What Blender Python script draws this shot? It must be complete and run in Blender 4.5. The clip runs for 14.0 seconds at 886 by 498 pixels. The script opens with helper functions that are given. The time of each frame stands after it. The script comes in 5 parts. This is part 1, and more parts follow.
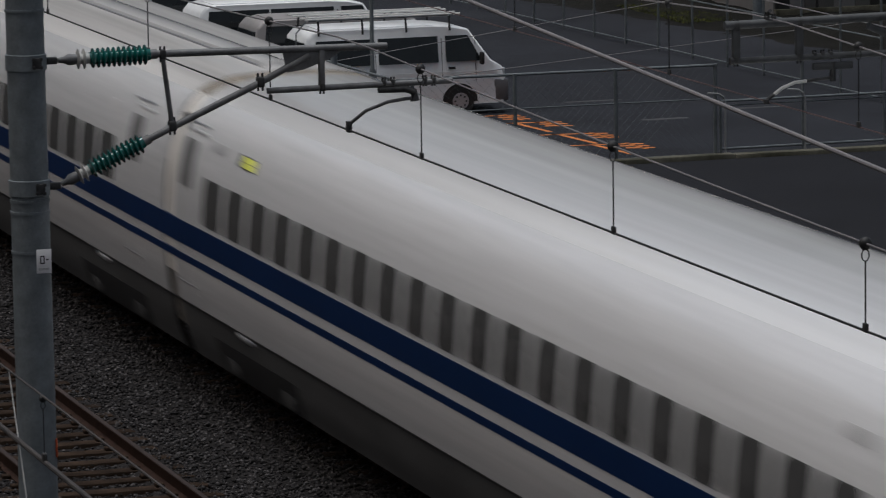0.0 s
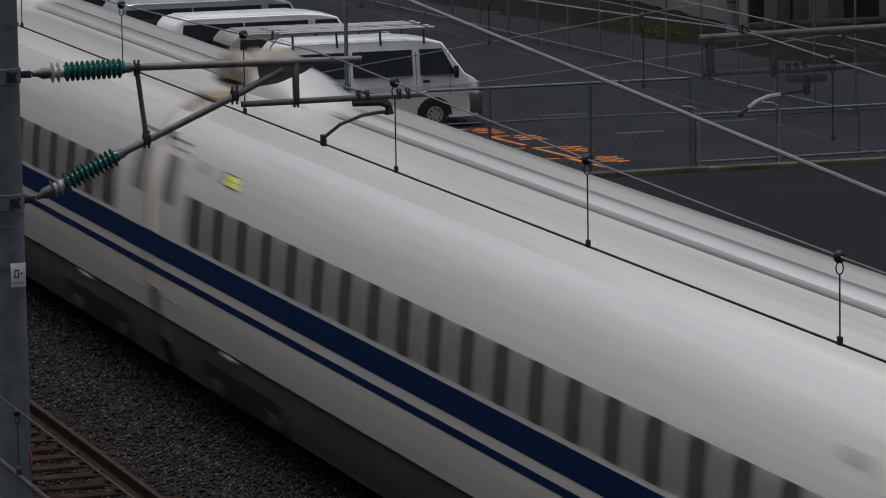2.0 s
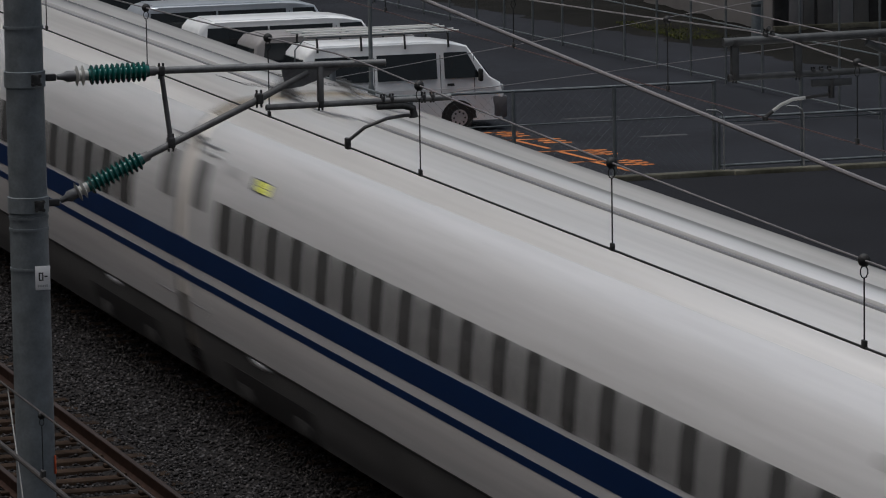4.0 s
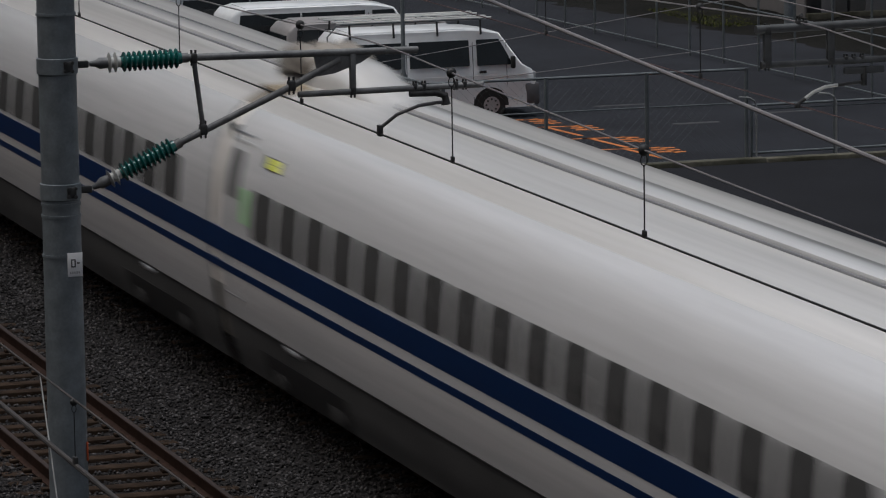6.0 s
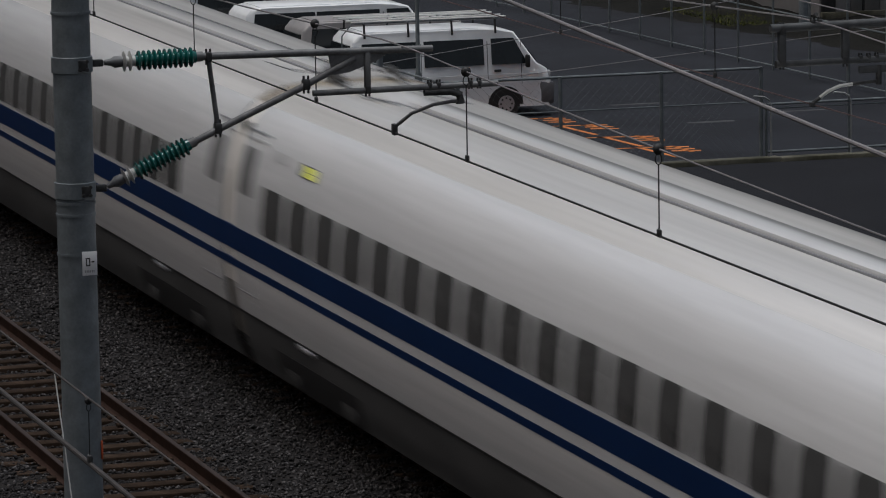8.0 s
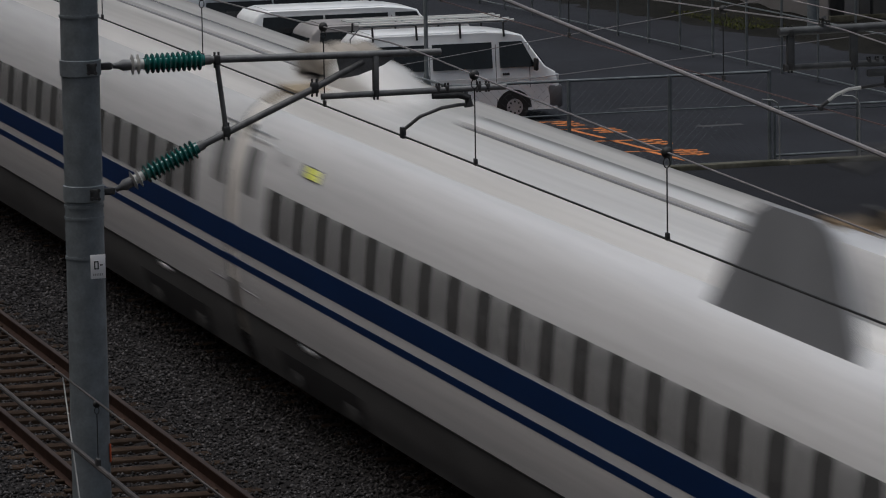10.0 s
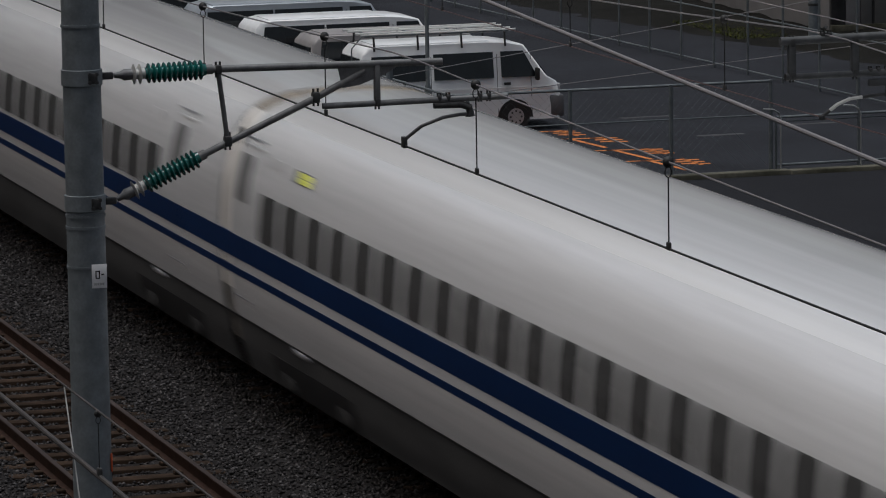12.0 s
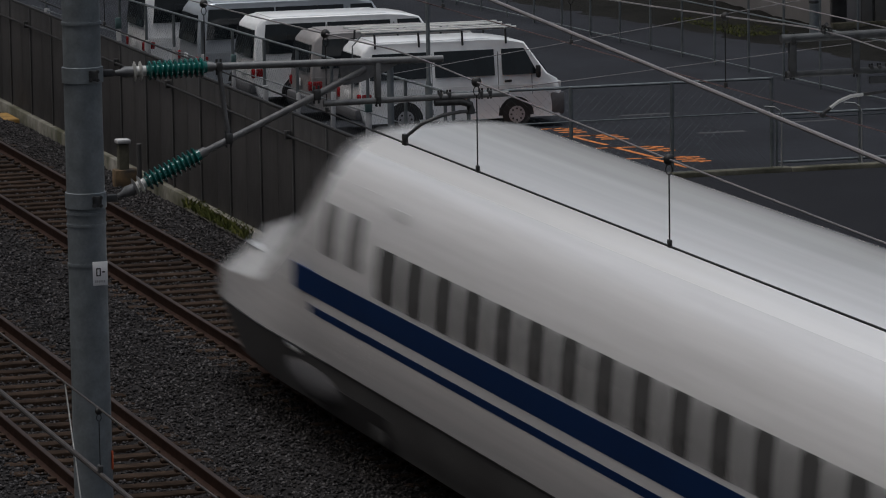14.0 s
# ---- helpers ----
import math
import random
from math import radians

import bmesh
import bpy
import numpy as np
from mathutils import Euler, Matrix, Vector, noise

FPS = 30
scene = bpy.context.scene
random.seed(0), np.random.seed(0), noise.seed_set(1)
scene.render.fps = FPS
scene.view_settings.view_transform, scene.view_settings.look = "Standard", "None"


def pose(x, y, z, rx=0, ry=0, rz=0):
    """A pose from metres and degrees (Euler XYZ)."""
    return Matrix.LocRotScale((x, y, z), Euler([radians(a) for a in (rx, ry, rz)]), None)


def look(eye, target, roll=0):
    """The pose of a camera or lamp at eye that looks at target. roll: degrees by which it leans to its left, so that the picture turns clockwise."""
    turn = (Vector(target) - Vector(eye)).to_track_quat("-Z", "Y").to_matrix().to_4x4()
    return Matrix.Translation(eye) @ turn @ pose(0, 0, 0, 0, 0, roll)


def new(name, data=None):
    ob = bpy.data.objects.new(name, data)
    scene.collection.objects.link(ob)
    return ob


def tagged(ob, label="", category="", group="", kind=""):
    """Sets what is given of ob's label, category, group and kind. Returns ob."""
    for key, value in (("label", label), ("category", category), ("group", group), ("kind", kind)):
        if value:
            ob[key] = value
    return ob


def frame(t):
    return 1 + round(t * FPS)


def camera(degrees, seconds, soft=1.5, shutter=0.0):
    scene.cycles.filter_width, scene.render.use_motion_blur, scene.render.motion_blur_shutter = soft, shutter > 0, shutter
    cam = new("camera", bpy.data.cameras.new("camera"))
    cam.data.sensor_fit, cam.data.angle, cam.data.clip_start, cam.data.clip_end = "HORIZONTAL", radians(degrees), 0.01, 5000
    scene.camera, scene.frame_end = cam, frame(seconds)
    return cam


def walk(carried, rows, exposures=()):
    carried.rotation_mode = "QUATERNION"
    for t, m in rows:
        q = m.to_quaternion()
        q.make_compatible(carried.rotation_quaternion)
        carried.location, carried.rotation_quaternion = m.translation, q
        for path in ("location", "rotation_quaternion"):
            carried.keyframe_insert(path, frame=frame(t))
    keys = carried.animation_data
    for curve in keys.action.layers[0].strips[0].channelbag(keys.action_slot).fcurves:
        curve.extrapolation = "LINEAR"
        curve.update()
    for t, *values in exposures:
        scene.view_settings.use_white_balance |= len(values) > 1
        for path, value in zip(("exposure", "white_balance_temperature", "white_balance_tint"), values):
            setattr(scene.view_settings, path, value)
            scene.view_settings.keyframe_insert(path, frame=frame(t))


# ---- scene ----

# The camera stands still on an overpass and pans a little by hand.
EYE = Vector((0.0, -15.215, 9.797))
YAW, DIP, LEAN, FOCAL = 0.2912, 0.1433, -0.0163, 8000.0


def aim(dx, dy):
    """The camera's pose when the picture is shifted by dx, dy against the last one."""
    yaw, dip = YAW - dx / FOCAL, DIP - dy / FOCAL
    f = Vector((-math.cos(yaw) * math.cos(dip), math.sin(yaw) * math.cos(dip), -math.sin(dip)))
    r = Vector((math.sin(yaw), math.cos(yaw), 0))
    u = r.cross(f)
    c, s = math.cos(LEAN), math.sin(LEAN)
    a, b = r * c + u * s, u * c - r * s
    m = Matrix(((a.x, b.x, -f.x, EYE.x), (a.y, b.y, -f.y, EYE.y), (a.z, b.z, -f.z, EYE.z), (0, 0, 0, 1)))
    return m


cam = camera(math.degrees(2 * math.atan(784 / FOCAL)), 14.0, soft=1.05, shutter=0.74)
PAN = [(0.0, -99.5, -24.5), (0.5, -130.9, -16.8), (1.0, -134.7, -10.7), (1.5, -147, -4.6), (2.0, -145.5, -1.5),
       (2.5, -144, 5.5), (3.0, -130.1, 6.1), (5.5, -62, -6.5), (6.0, -44.4, -16.8), (6.5, -32.1, -23), (7.0, -26, -20.2),
       (9.5, -7.6, -16.8), (10.0, -3.6, -12.3), (10.5, -9.2, -3), (11.0, -9.2, 2.8), (11.5, -9.0, 3.3), (12.0, -1.5, 4.6),
       (12.5, 0, 7.7), (13.0, -3.9, 7.2), (13.5, -1.6, 0.5), (14.0, 0, 0)]
walk(cam, [(t, aim(dx, dy)) for t, dx, dy in PAN])

# ---- light: a dull overcast day ----
scene.view_settings.exposure = 0.0
world = bpy.data.worlds.new("overcast")
world.use_nodes = True
scene.world = world
wn = world.node_tree.nodes
sky = wn.new("ShaderNodeTexSky")
sky.sky_type, sky.sun_disc = "NISHITA", False
sky.sun_elevation, sky.sun_rotation = radians(65), radians(180)
sky.air_density, sky.dust_density, sky.ozone_density = 1.0, 6.0, 1.0
grey = wn.new("ShaderNodeHueSaturation")
grey.inputs["Saturation"].default_value = 0.68
world.node_tree.links.new(sky.outputs[0], grey.inputs["Color"])
# a cloud cover that is a little brighter overhead
way = wn.new("ShaderNodeTexCoord")
split = wn.new("ShaderNodeSeparateXYZ")
up = wn.new("ShaderNodeMapRange")
up.inputs[1].default_value, up.inputs[2].default_value = 0.0, 1.0
up.inputs[3].default_value, up.inputs[4].default_value = 0.85, 1.0
world.node_tree.links.new(way.outputs["Generated"], split.inputs[0])
world.node_tree.links.new(split.outputs["Z"], up.inputs[0])
cover = wn.new("ShaderNodeVectorMath")
cover.operation = "SCALE"
world.node_tree.links.new(grey.outputs[0], cover.inputs[0])
world.node_tree.links.new(up.outputs[0], cover.inputs["Scale"])
world.node_tree.links.new(cover.outputs[0], wn["Background"].inputs[0])
wn["Background"].inputs[1].default_value = 0.069
sun = new("sun", bpy.data.lights.new("sun", "SUN"))
sun.data.energy, sun.data.angle, sun.data.color = 1.72, radians(24), (0.915, 0.957, 1.0)
sun.matrix_world = look((-42, -0.6, 50), (-42, 0, 20))


# ---- materials ----
def mat(name, colour, rough=0.6, metal=0.0, vary=0.15, scale=3.0, fine=0.0, fine_scale=60.0, bump=0.0, bump_scale=80.0,
        stretch=(1, 1, 1), tint=None, coat=0.0, per_object=0.0, spec=0.5):
    m = bpy.data.materials.new(name)
    m.use_nodes = True
    n, l = m.node_tree.nodes, m.node_tree.links
    b = n["Principled BSDF"]
    b.inputs["Roughness"].default_value, b.inputs["Metallic"].default_value = rough, metal
    b.inputs["Coat Weight"].default_value, b.inputs["Coat IOR"].default_value = coat, 1.65
    b.inputs["Specular IOR Level"].default_value = spec
    b.inputs["Coat Roughness"].default_value = 0.06
    co = n.new("ShaderNodeTexCoord")
    mp = n.new("ShaderNodeMapping")
    mp.inputs["Scale"].default_value = stretch
    l.new(co.outputs["Object"], mp.inputs[0])
    a = n.new("ShaderNodeTexNoise")
    a.inputs["Scale"].default_value, a.inputs["Detail"].default_value = scale, 6
    l.new(mp.outputs[0], a.inputs["Vector"])
    ramp = n.new("ShaderNodeValToRGB")
    other = tint or colour
    ramp.color_ramp.elements[0].position, ramp.color_ramp.elements[1].position = 0.32, 0.68
    ramp.color_ramp.elements[0].color = (*[c * (1 - vary) for c in other], 1)
    ramp.color_ramp.elements[1].color = (*[min(1, c * (1 + vary)) for c in colour], 1)
    l.new(a.outputs[0], ramp.inputs[0])
    out = ramp.outputs[0]
    if fine:
        f = n.new("ShaderNodeTexNoise")
        f.inputs["Scale"].default_value, f.inputs["Detail"].default_value = fine_scale, 3
        l.new(mp.outputs[0], f.inputs["Vector"])
        mr = n.new("ShaderNodeMapRange")
        mr.inputs[1].default_value, mr.inputs[2].default_value = 0.3, 0.7
        mr.inputs[3].default_value, mr.inputs[4].default_value = 1 - fine, 1 + fine
        l.new(f.outputs[0], mr.inputs[0])
        mx = n.new("ShaderNodeVectorMath")
        mx.operation = "SCALE"
        l.new(out, mx.inputs[0])
        l.new(mr.outputs[0], mx.inputs["Scale"])
        out = mx.outputs[0]
    if per_object:
        oi = n.new("ShaderNodeObjectInfo")
        mr = n.new("ShaderNodeMapRange")
        mr.inputs[3].default_value, mr.inputs[4].default_value = 1 - per_object, 1 + per_object
        l.new(oi.outputs["Random"], mr.inputs[0])
        mx = n.new("ShaderNodeVectorMath")
        mx.operation = "SCALE"
        l.new(out, mx.inputs[0])
        l.new(mr.outputs[0], mx.inputs["Scale"])
        out = mx.outputs[0]
    l.new(out, b.inputs["Base Color"])
    if bump:
        f = n.new("ShaderNodeTexNoise")
        f.inputs["Scale"].default_value, f.inputs["Detail"].default_value = bump_scale, 4
        l.new(mp.outputs[0], f.inputs["Vector"])
        bp = n.new("ShaderNodeBump")
        bp.inputs["Strength"].default_value, bp.inputs["Distance"].default_value = bump, 0.02
        l.new(f.outputs[0], bp.inputs["Height"])
        l.new(bp.outputs[0], b.inputs["Normal"])
    return m


def stone_mat(name, dark, light, rough=0.9):
    """Loose stones, each island with its own grey."""
    m = bpy.data.materials.new(name)
    m.use_nodes = True
    n, l = m.node_tree.nodes, m.node_tree.links
    b = n["Principled BSDF"]
    b.inputs["Roughness"].default_value, b.inputs["Specular IOR Level"].default_value = rough, 0.08
    g = n.new("ShaderNodeNewGeometry")
    r = n.new("ShaderNodeValToRGB")
    r.color_ramp.elements[0].color, r.color_ramp.elements[1].color = (*dark, 1), (*light, 1)
    mid = r.color_ramp.elements.new(0.72)
    mid.color = (*[a * 0.65 + b * 0.35 for a, b in zip(dark, light)], 1)
    l.new(g.outputs["Random Per Island"], r.inputs[0])
    l.new(r.outputs[0], b.inputs["Base Color"])
    return m


def glow(name, colour, strength):
    m = bpy.data.materials.new(name)
    m.use_nodes = True
    b = m.node_tree.nodes["Principled BSDF"]
    b.inputs["Base Color"].default_value = (*colour, 1)
    b.inputs["Emission Color"].default_value = (*colour, 1)
    b.inputs["Emission Strength"].default_value = strength
    return m


M_WHITE = mat("train_white_paint", (0.76, 0.757, 0.755), 0.26, vary=0.06, scale=0.5, fine=0.05, fine_scale=7, stretch=(0.06, 1.5, 1.5), coat=1.0)
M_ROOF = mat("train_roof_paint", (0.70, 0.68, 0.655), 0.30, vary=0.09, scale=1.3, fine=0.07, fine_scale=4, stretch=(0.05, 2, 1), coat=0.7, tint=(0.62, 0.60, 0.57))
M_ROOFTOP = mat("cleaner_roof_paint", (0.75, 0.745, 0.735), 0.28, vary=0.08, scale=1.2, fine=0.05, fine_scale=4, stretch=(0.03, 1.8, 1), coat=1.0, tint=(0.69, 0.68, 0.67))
M_TANRUBBER = mat("sooty_tan_rubber", (0.26, 0.21, 0.14), 0.8, vary=0.4, scale=5, tint=(0.14, 0.11, 0.08))
M_BLUE = mat("train_blue_paint", (0.004, 0.021, 0.078), 0.4, vary=0.08, scale=1, spec=0.12)
M_SKIRT = mat("train_skirt_grey", (0.070, 0.070, 0.069), 0.5, vary=0.25, scale=2, stretch=(0.3, 1, 1))
M_BLACK = mat("black_rubber", (0.015, 0.015, 0.015), 0.6, vary=0.2)
M_CREAM = mat("train_bellows", (0.68, 0.64, 0.58), 0.7, vary=0.1)
M_GLASS = mat("dark_window_glass", (0.075, 0.075, 0.074), 0.15, vary=0.3, scale=2)
M_DOORGLASS = mat("door_window_glass", (0.20, 0.198, 0.195), 0.25, vary=0.2, scale=2)
M_PANEL = mat("grey_marking", (0.36, 0.36, 0.36), 0.5, vary=0.1)
M_SHIELD = mat("shield_grey", (0.20, 0.205, 0.215), 0.5, vary=0.12, scale=1.2)
M_SOOT = mat("sooty_brown_metal", (0.11, 0.07, 0.032), 0.8, vary=0.5, scale=4, tint=(0.05, 0.04, 0.03))
M_COVER = mat("bogie_cover_grey", (0.10, 0.10, 0.105), 0.6, vary=0.1)
M_JOINT = mat("soot_and_gap_shade", (0.25, 0.225, 0.195), 0.8, vary=0.4, scale=3)
M_DARK = mat("dark_machinery", (0.035, 0.034, 0.033), 0.7, vary=0.4, scale=5)
M_LED = glow("led_yellow", (0.62, 0.64, 0.10), 0.26)
M_GREEN = mat("green_marking", (0.28, 0.58, 0.24), 0.5, vary=0.1)
M_ORANGE_MARK = mat("orange_marking", (0.75, 0.38, 0.12), 0.5, vary=0.1)
M_ALU = mat("bright_aluminium", (0.75, 0.75, 0.75), 0.3, metal=0.6, vary=0.1)
M_GALV = mat("galvanised_steel", (0.16, 0.182, 0.195), 0.55, metal=0.25, vary=0.18, scale=7, fine=0.08, fine_scale=40, bump=0.05)
M_TUBE = mat("weathered_steel_tube", (0.15, 0.15, 0.15), 0.55, metal=0.4, vary=0.25, scale=8, fine=0.1)
M_FITTING = mat("dark_cast_fitting", (0.05, 0.05, 0.05), 0.6, metal=0.4, vary=0.3, scale=20)
M_INSUL = mat("green_glazed_porcelain", (0.004, 0.10, 0.085), 0.18, vary=0.15, scale=6, coat=0.5)
M_PORC = mat("pale_porcelain", (0.55, 0.54, 0.51), 0.35, vary=0.1)
M_WIRE = mat("weathered_wire", (0.02, 0.02, 0.02), 0.6, metal=0.3, vary=0.2)
M_FEEDER = mat("aluminium_feeder", (0.24, 0.225, 0.225), 0.5, metal=0.4, vary=0.1)
M_COPPER = mat("copper_wire", (0.10, 0.055, 0.05), 0.5, metal=0.5, vary=0.2)
M_RAIL = mat("rusty_rail", (0.030, 0.0165, 0.012), 0.7, vary=0.3, scale=6, fine=0.15, spec=0.08)
M_RAILTOP = mat("worn_rail_head", (0.040, 0.030, 0.027), 0.6, metal=0.2, vary=0.25, stretch=(0.2, 1, 1), spec=0.15)
M_SLEEPER = mat("weathered_sleeper", (0.030, 0.0195, 0.0135), 0.9, vary=0.3, scale=5, fine=0.2, fine_scale=50, bump=0.3, per_object=0.22, spec=0.08)
M_STONE = stone_mat("ballast_stone", (0.0125, 0.0114, 0.0113), (0.095, 0.089, 0.090))
M_BED = mat("ballast_bed", (0.0160, 0.0145, 0.0143), 0.95, vary=0.3, scale=1.2, fine=0.35, fine_scale=18, bump=0.8, bump_scale=25, spec=0.08)
M_ASPHALT = mat("old_asphalt", (0.0195, 0.021, 0.0255), 0.9, vary=0.22, scale=0.6, fine=0.14, fine_scale=9, bump=0.25, bump_scale=60, spec=0.15)
M_ASPHALT2 = mat("dark_asphalt", (0.012, 0.0125, 0.015), 0.9, vary=0.15, scale=0.5, fine=0.12, fine_scale=8, bump=0.2, bump_scale=60, spec=0.15)
M_EARTH = mat("dull_earth", (0.0125, 0.0120, 0.0105), 0.95, vary=0.3, scale=0.5, fine=0.3, fine_scale=10, bump=0.5, spec=0.08)
M_CONC = mat("stained_concrete", (0.085, 0.08, 0.06), 0.9, vary=0.3, scale=2, fine=0.15, fine_scale=12, bump=0.2, tint=(0.04, 0.038, 0.018))
M_PATCH = mat("pale_asphalt_patch", (0.045, 0.045, 0.048), 0.85, vary=0.3, scale=4, fine=0.3, fine_scale=20)
M_OCHRE = mat("ochre_paint", (0.25, 0.14, 0.03), 0.7, vary=0.3, scale=5)
M_FOOT = mat("mossy_footing", (0.19, 0.18, 0.155), 0.9, vary=0.3, scale=1.5, fine=0.2, fine_scale=9, tint=(0.07, 0.07, 0.03))
M_UNSEEN = mat("unseen_block_wall", (0.20, 0.20, 0.205), 0.9, vary=0.3, scale=0.05, fine=0.2, fine_scale=0.4)
M_FENCE = mat("dull_fence_sheet", (0.078, 0.076, 0.076), 0.75, vary=0.2, scale=1.5, fine=0.1, fine_scale=14, stretch=(1, 1, 0.3), per_object=0.12, spec=0.08)
M_FPOST = mat("dull_fence_post", (0.07, 0.07, 0.07), 0.7, vary=0.2)
M_PAINTLINE = mat("worn_orange_road_paint", (0.55, 0.17, 0.035), 0.8, vary=0.3, scale=5, fine=0.35, fine_scale=14)
M_STAKE = mat("weathered_white_stake", (0.42, 0.42, 0.42), 0.8, vary=0.2)
M_VANWHITE = mat("van_white_paint", (0.79, 0.80, 0.80), 0.35, vary=0.06, scale=1, coat=0.4, fine=0.03, fine_scale=4)
M_VANSILVER = mat("van_silver_paint", (0.38, 0.41, 0.44), 0.35, metal=0.3, vary=0.06, scale=1, coat=0.4)
M_VANBROWN = mat("van_faded_roof_paint", (0.25, 0.235, 0.23), 0.5, vary=0.12, scale=2, coat=0.2)
M_VANGLASS = mat("van_window_glass", (0.012, 0.015, 0.017), 0.06, vary=0.2)
M_TYRE = mat("tyre_rubber", (0.02, 0.02, 0.02), 0.85, vary=0.2)
M_WHEEL = mat("steel_wheel_disc", (0.36, 0.36, 0.37), 0.5, metal=0.1, vary=0.2)
M_NEARWIRE = mat("dull_brown_wire", (0.055, 0.048, 0.045), 0.6, metal=0.3, vary=0.2)
M_DULLTUBE = mat("dull_old_tube", (0.065, 0.068, 0.07), 0.7, metal=0.2, vary=0.25, scale=8)
M_DULLPALE = mat("dull_pale_pipe", (0.26, 0.265, 0.26), 0.6, vary=0.15)
M_TEAL = mat("teal_post_cap", (0.07, 0.12, 0.118), 0.7, vary=0.2)
M_WALLDIM = mat("weathered_wall_sheet", (0.15, 0.145, 0.135), 0.85, vary=0.2, scale=1.5, fine=0.1)
M_REDLAMP = mat("red_lamp_lens", (0.28, 0.010, 0.012), 0.2, vary=0.1)
M_CLEARLAMP = mat("clear_lamp_lens", (0.45, 0.46, 0.47), 0.12, vary=0.1)
M_BUMPER = mat("grey_bumper_plastic", (0.10, 0.10, 0.105), 0.6, vary=0.15)
M_PIPE = mat("galvanised_pipe", (0.145, 0.162, 0.166), 0.5, metal=0.3, vary=0.2, scale=6)
M_PALEPIPE = mat("pale_painted_pipe", (0.50, 0.50, 0.48), 0.5, vary=0.1)
M_WALL = mat("building_wall", (0.26, 0.25, 0.245), 0.8, vary=0.12, scale=1.2, fine=0.08)
M_LEAF = stone_mat("weeds", (0.035, 0.045, 0.012), (0.12, 0.12, 0.035), 0.8)
M_ORANGE = mat("orange_tape", (0.6, 0.10, 0.03), 0.6, vary=0.2)
M_SIGN = mat("white_number_plate_enamel", (0.8, 0.8, 0.8), 0.4, vary=0.06)


# ---- mesh helpers ----
def smooth(me, angle=40):
    me.polygons.foreach_set("use_smooth", [True] * len(me.polygons))
    me.set_sharp_from_angle(angle=radians(angle))
    return me


def mesh_of(bm, name, material, soft=True):
    bmesh.ops.recalc_face_normals(bm, faces=bm.faces)
    me = bpy.data.meshes.new(name)
    bm.to_mesh(me)
    bm.free()
    me.materials.append(material)
    return smooth(me) if soft else me


def part(name, bm, material=None, parent=None, label="", at=None):
    me = bm if isinstance(bm, bpy.types.Mesh) else mesh_of(bm, name, material)
    ob = new(name, me)
    if parent is not None:
        ob.parent = parent
    if at is not None:
        ob.matrix_basis = at
    if label:
        tagged(ob, label)
    return ob


def thing(name, label, category, group="", at=None):
    ob = new(name)
    if at is not None:
        ob.matrix_basis = at
    return tagged(ob, label, category, group)


def box(bm, x0, x1, y0, y1, z0, z1, bevel=0.0):
    v = [bm.verts.new((x, y, z)) for x in (x0, x1) for y in (y0, y1) for z in (z0, z1)]
    fs = [bm.faces.new([v[i] for i in q]) for q in ((0, 1, 3, 2), (4, 6, 7, 5), (0, 4, 5, 1), (2, 3, 7, 6), (0, 2, 6, 4), (1, 5, 7, 3))]
    if bevel:
        bmesh.ops.bevel(bm, geom=list({e for f in fs for e in f.edges}), offset=bevel, segments=2, affect="EDGES", profile=0.5)
    return bm


def boxed(*a, **k):
    return box(bmesh.new(), *a, **k)


def tube(bm, path, radii, seg=10, cap=True):
    """A round bar along a path, with a radius for each point."""
    path = [Vector(p) for p in path]
    if not isinstance(radii, (list, tuple)):
        radii = [radii] * len(path)
    rings = []
    for i, p in enumerate(path):
        d = (path[min(i + 1, len(path) - 1)] - path[max(i - 1, 0)]).normalized()
        a = d.cross(Vector((0, 0, 1)) if abs(d.z) < 0.9 else Vector((1, 0, 0))).normalized()
        b = d.cross(a)
        rings.append([bm.verts.new(p + (a * math.cos(k * math.tau / seg) + b * math.sin(k * math.tau / seg)) * radii[i]) for k in range(seg)])
    for r0, r1 in zip(rings, rings[1:]):
        for k in range(seg):
            bm.faces.new((r0[k], r0[(k + 1) % seg], r1[(k + 1) % seg], r1[k]))
    if cap:
        bm.faces.new(rings[0][::-1])
        bm.faces.new(rings[-1])
    return bm


def tubed(path, radii, seg=10):
    return tube(bmesh.new(), path, radii, seg)


def prism(bm, outline, axis, a, b):
    """An outline of (p, q) pairs drawn out along an axis from a to b."""
    def at(p, q, s):
        return {"x": (s, p, q), "y": (p, s, q), "z": (p, q, s)}[axis]
    lo = [bm.verts.new(at(p, q, a)) for p, q in outline]
    hi = [bm.verts.new(at(p, q, b)) for p, q in outline]
    n = len(outline)
    bm.faces.new(lo)
    bm.faces.new(hi[::-1])
    for i in range(n):
        bm.faces.new((lo[i], hi[i], hi[(i + 1) % n], lo[(i + 1) % n]))
    return bm


def ball(bm, c, r, sx=1, sy=1, sz=1):
    bmesh.ops.create_uvsphere(bm, u_segments=12, v_segments=8, radius=r, matrix=Matrix.Translation(c) @ Matrix.Diagonal((sx, sy, sz, 1)))
    return bm


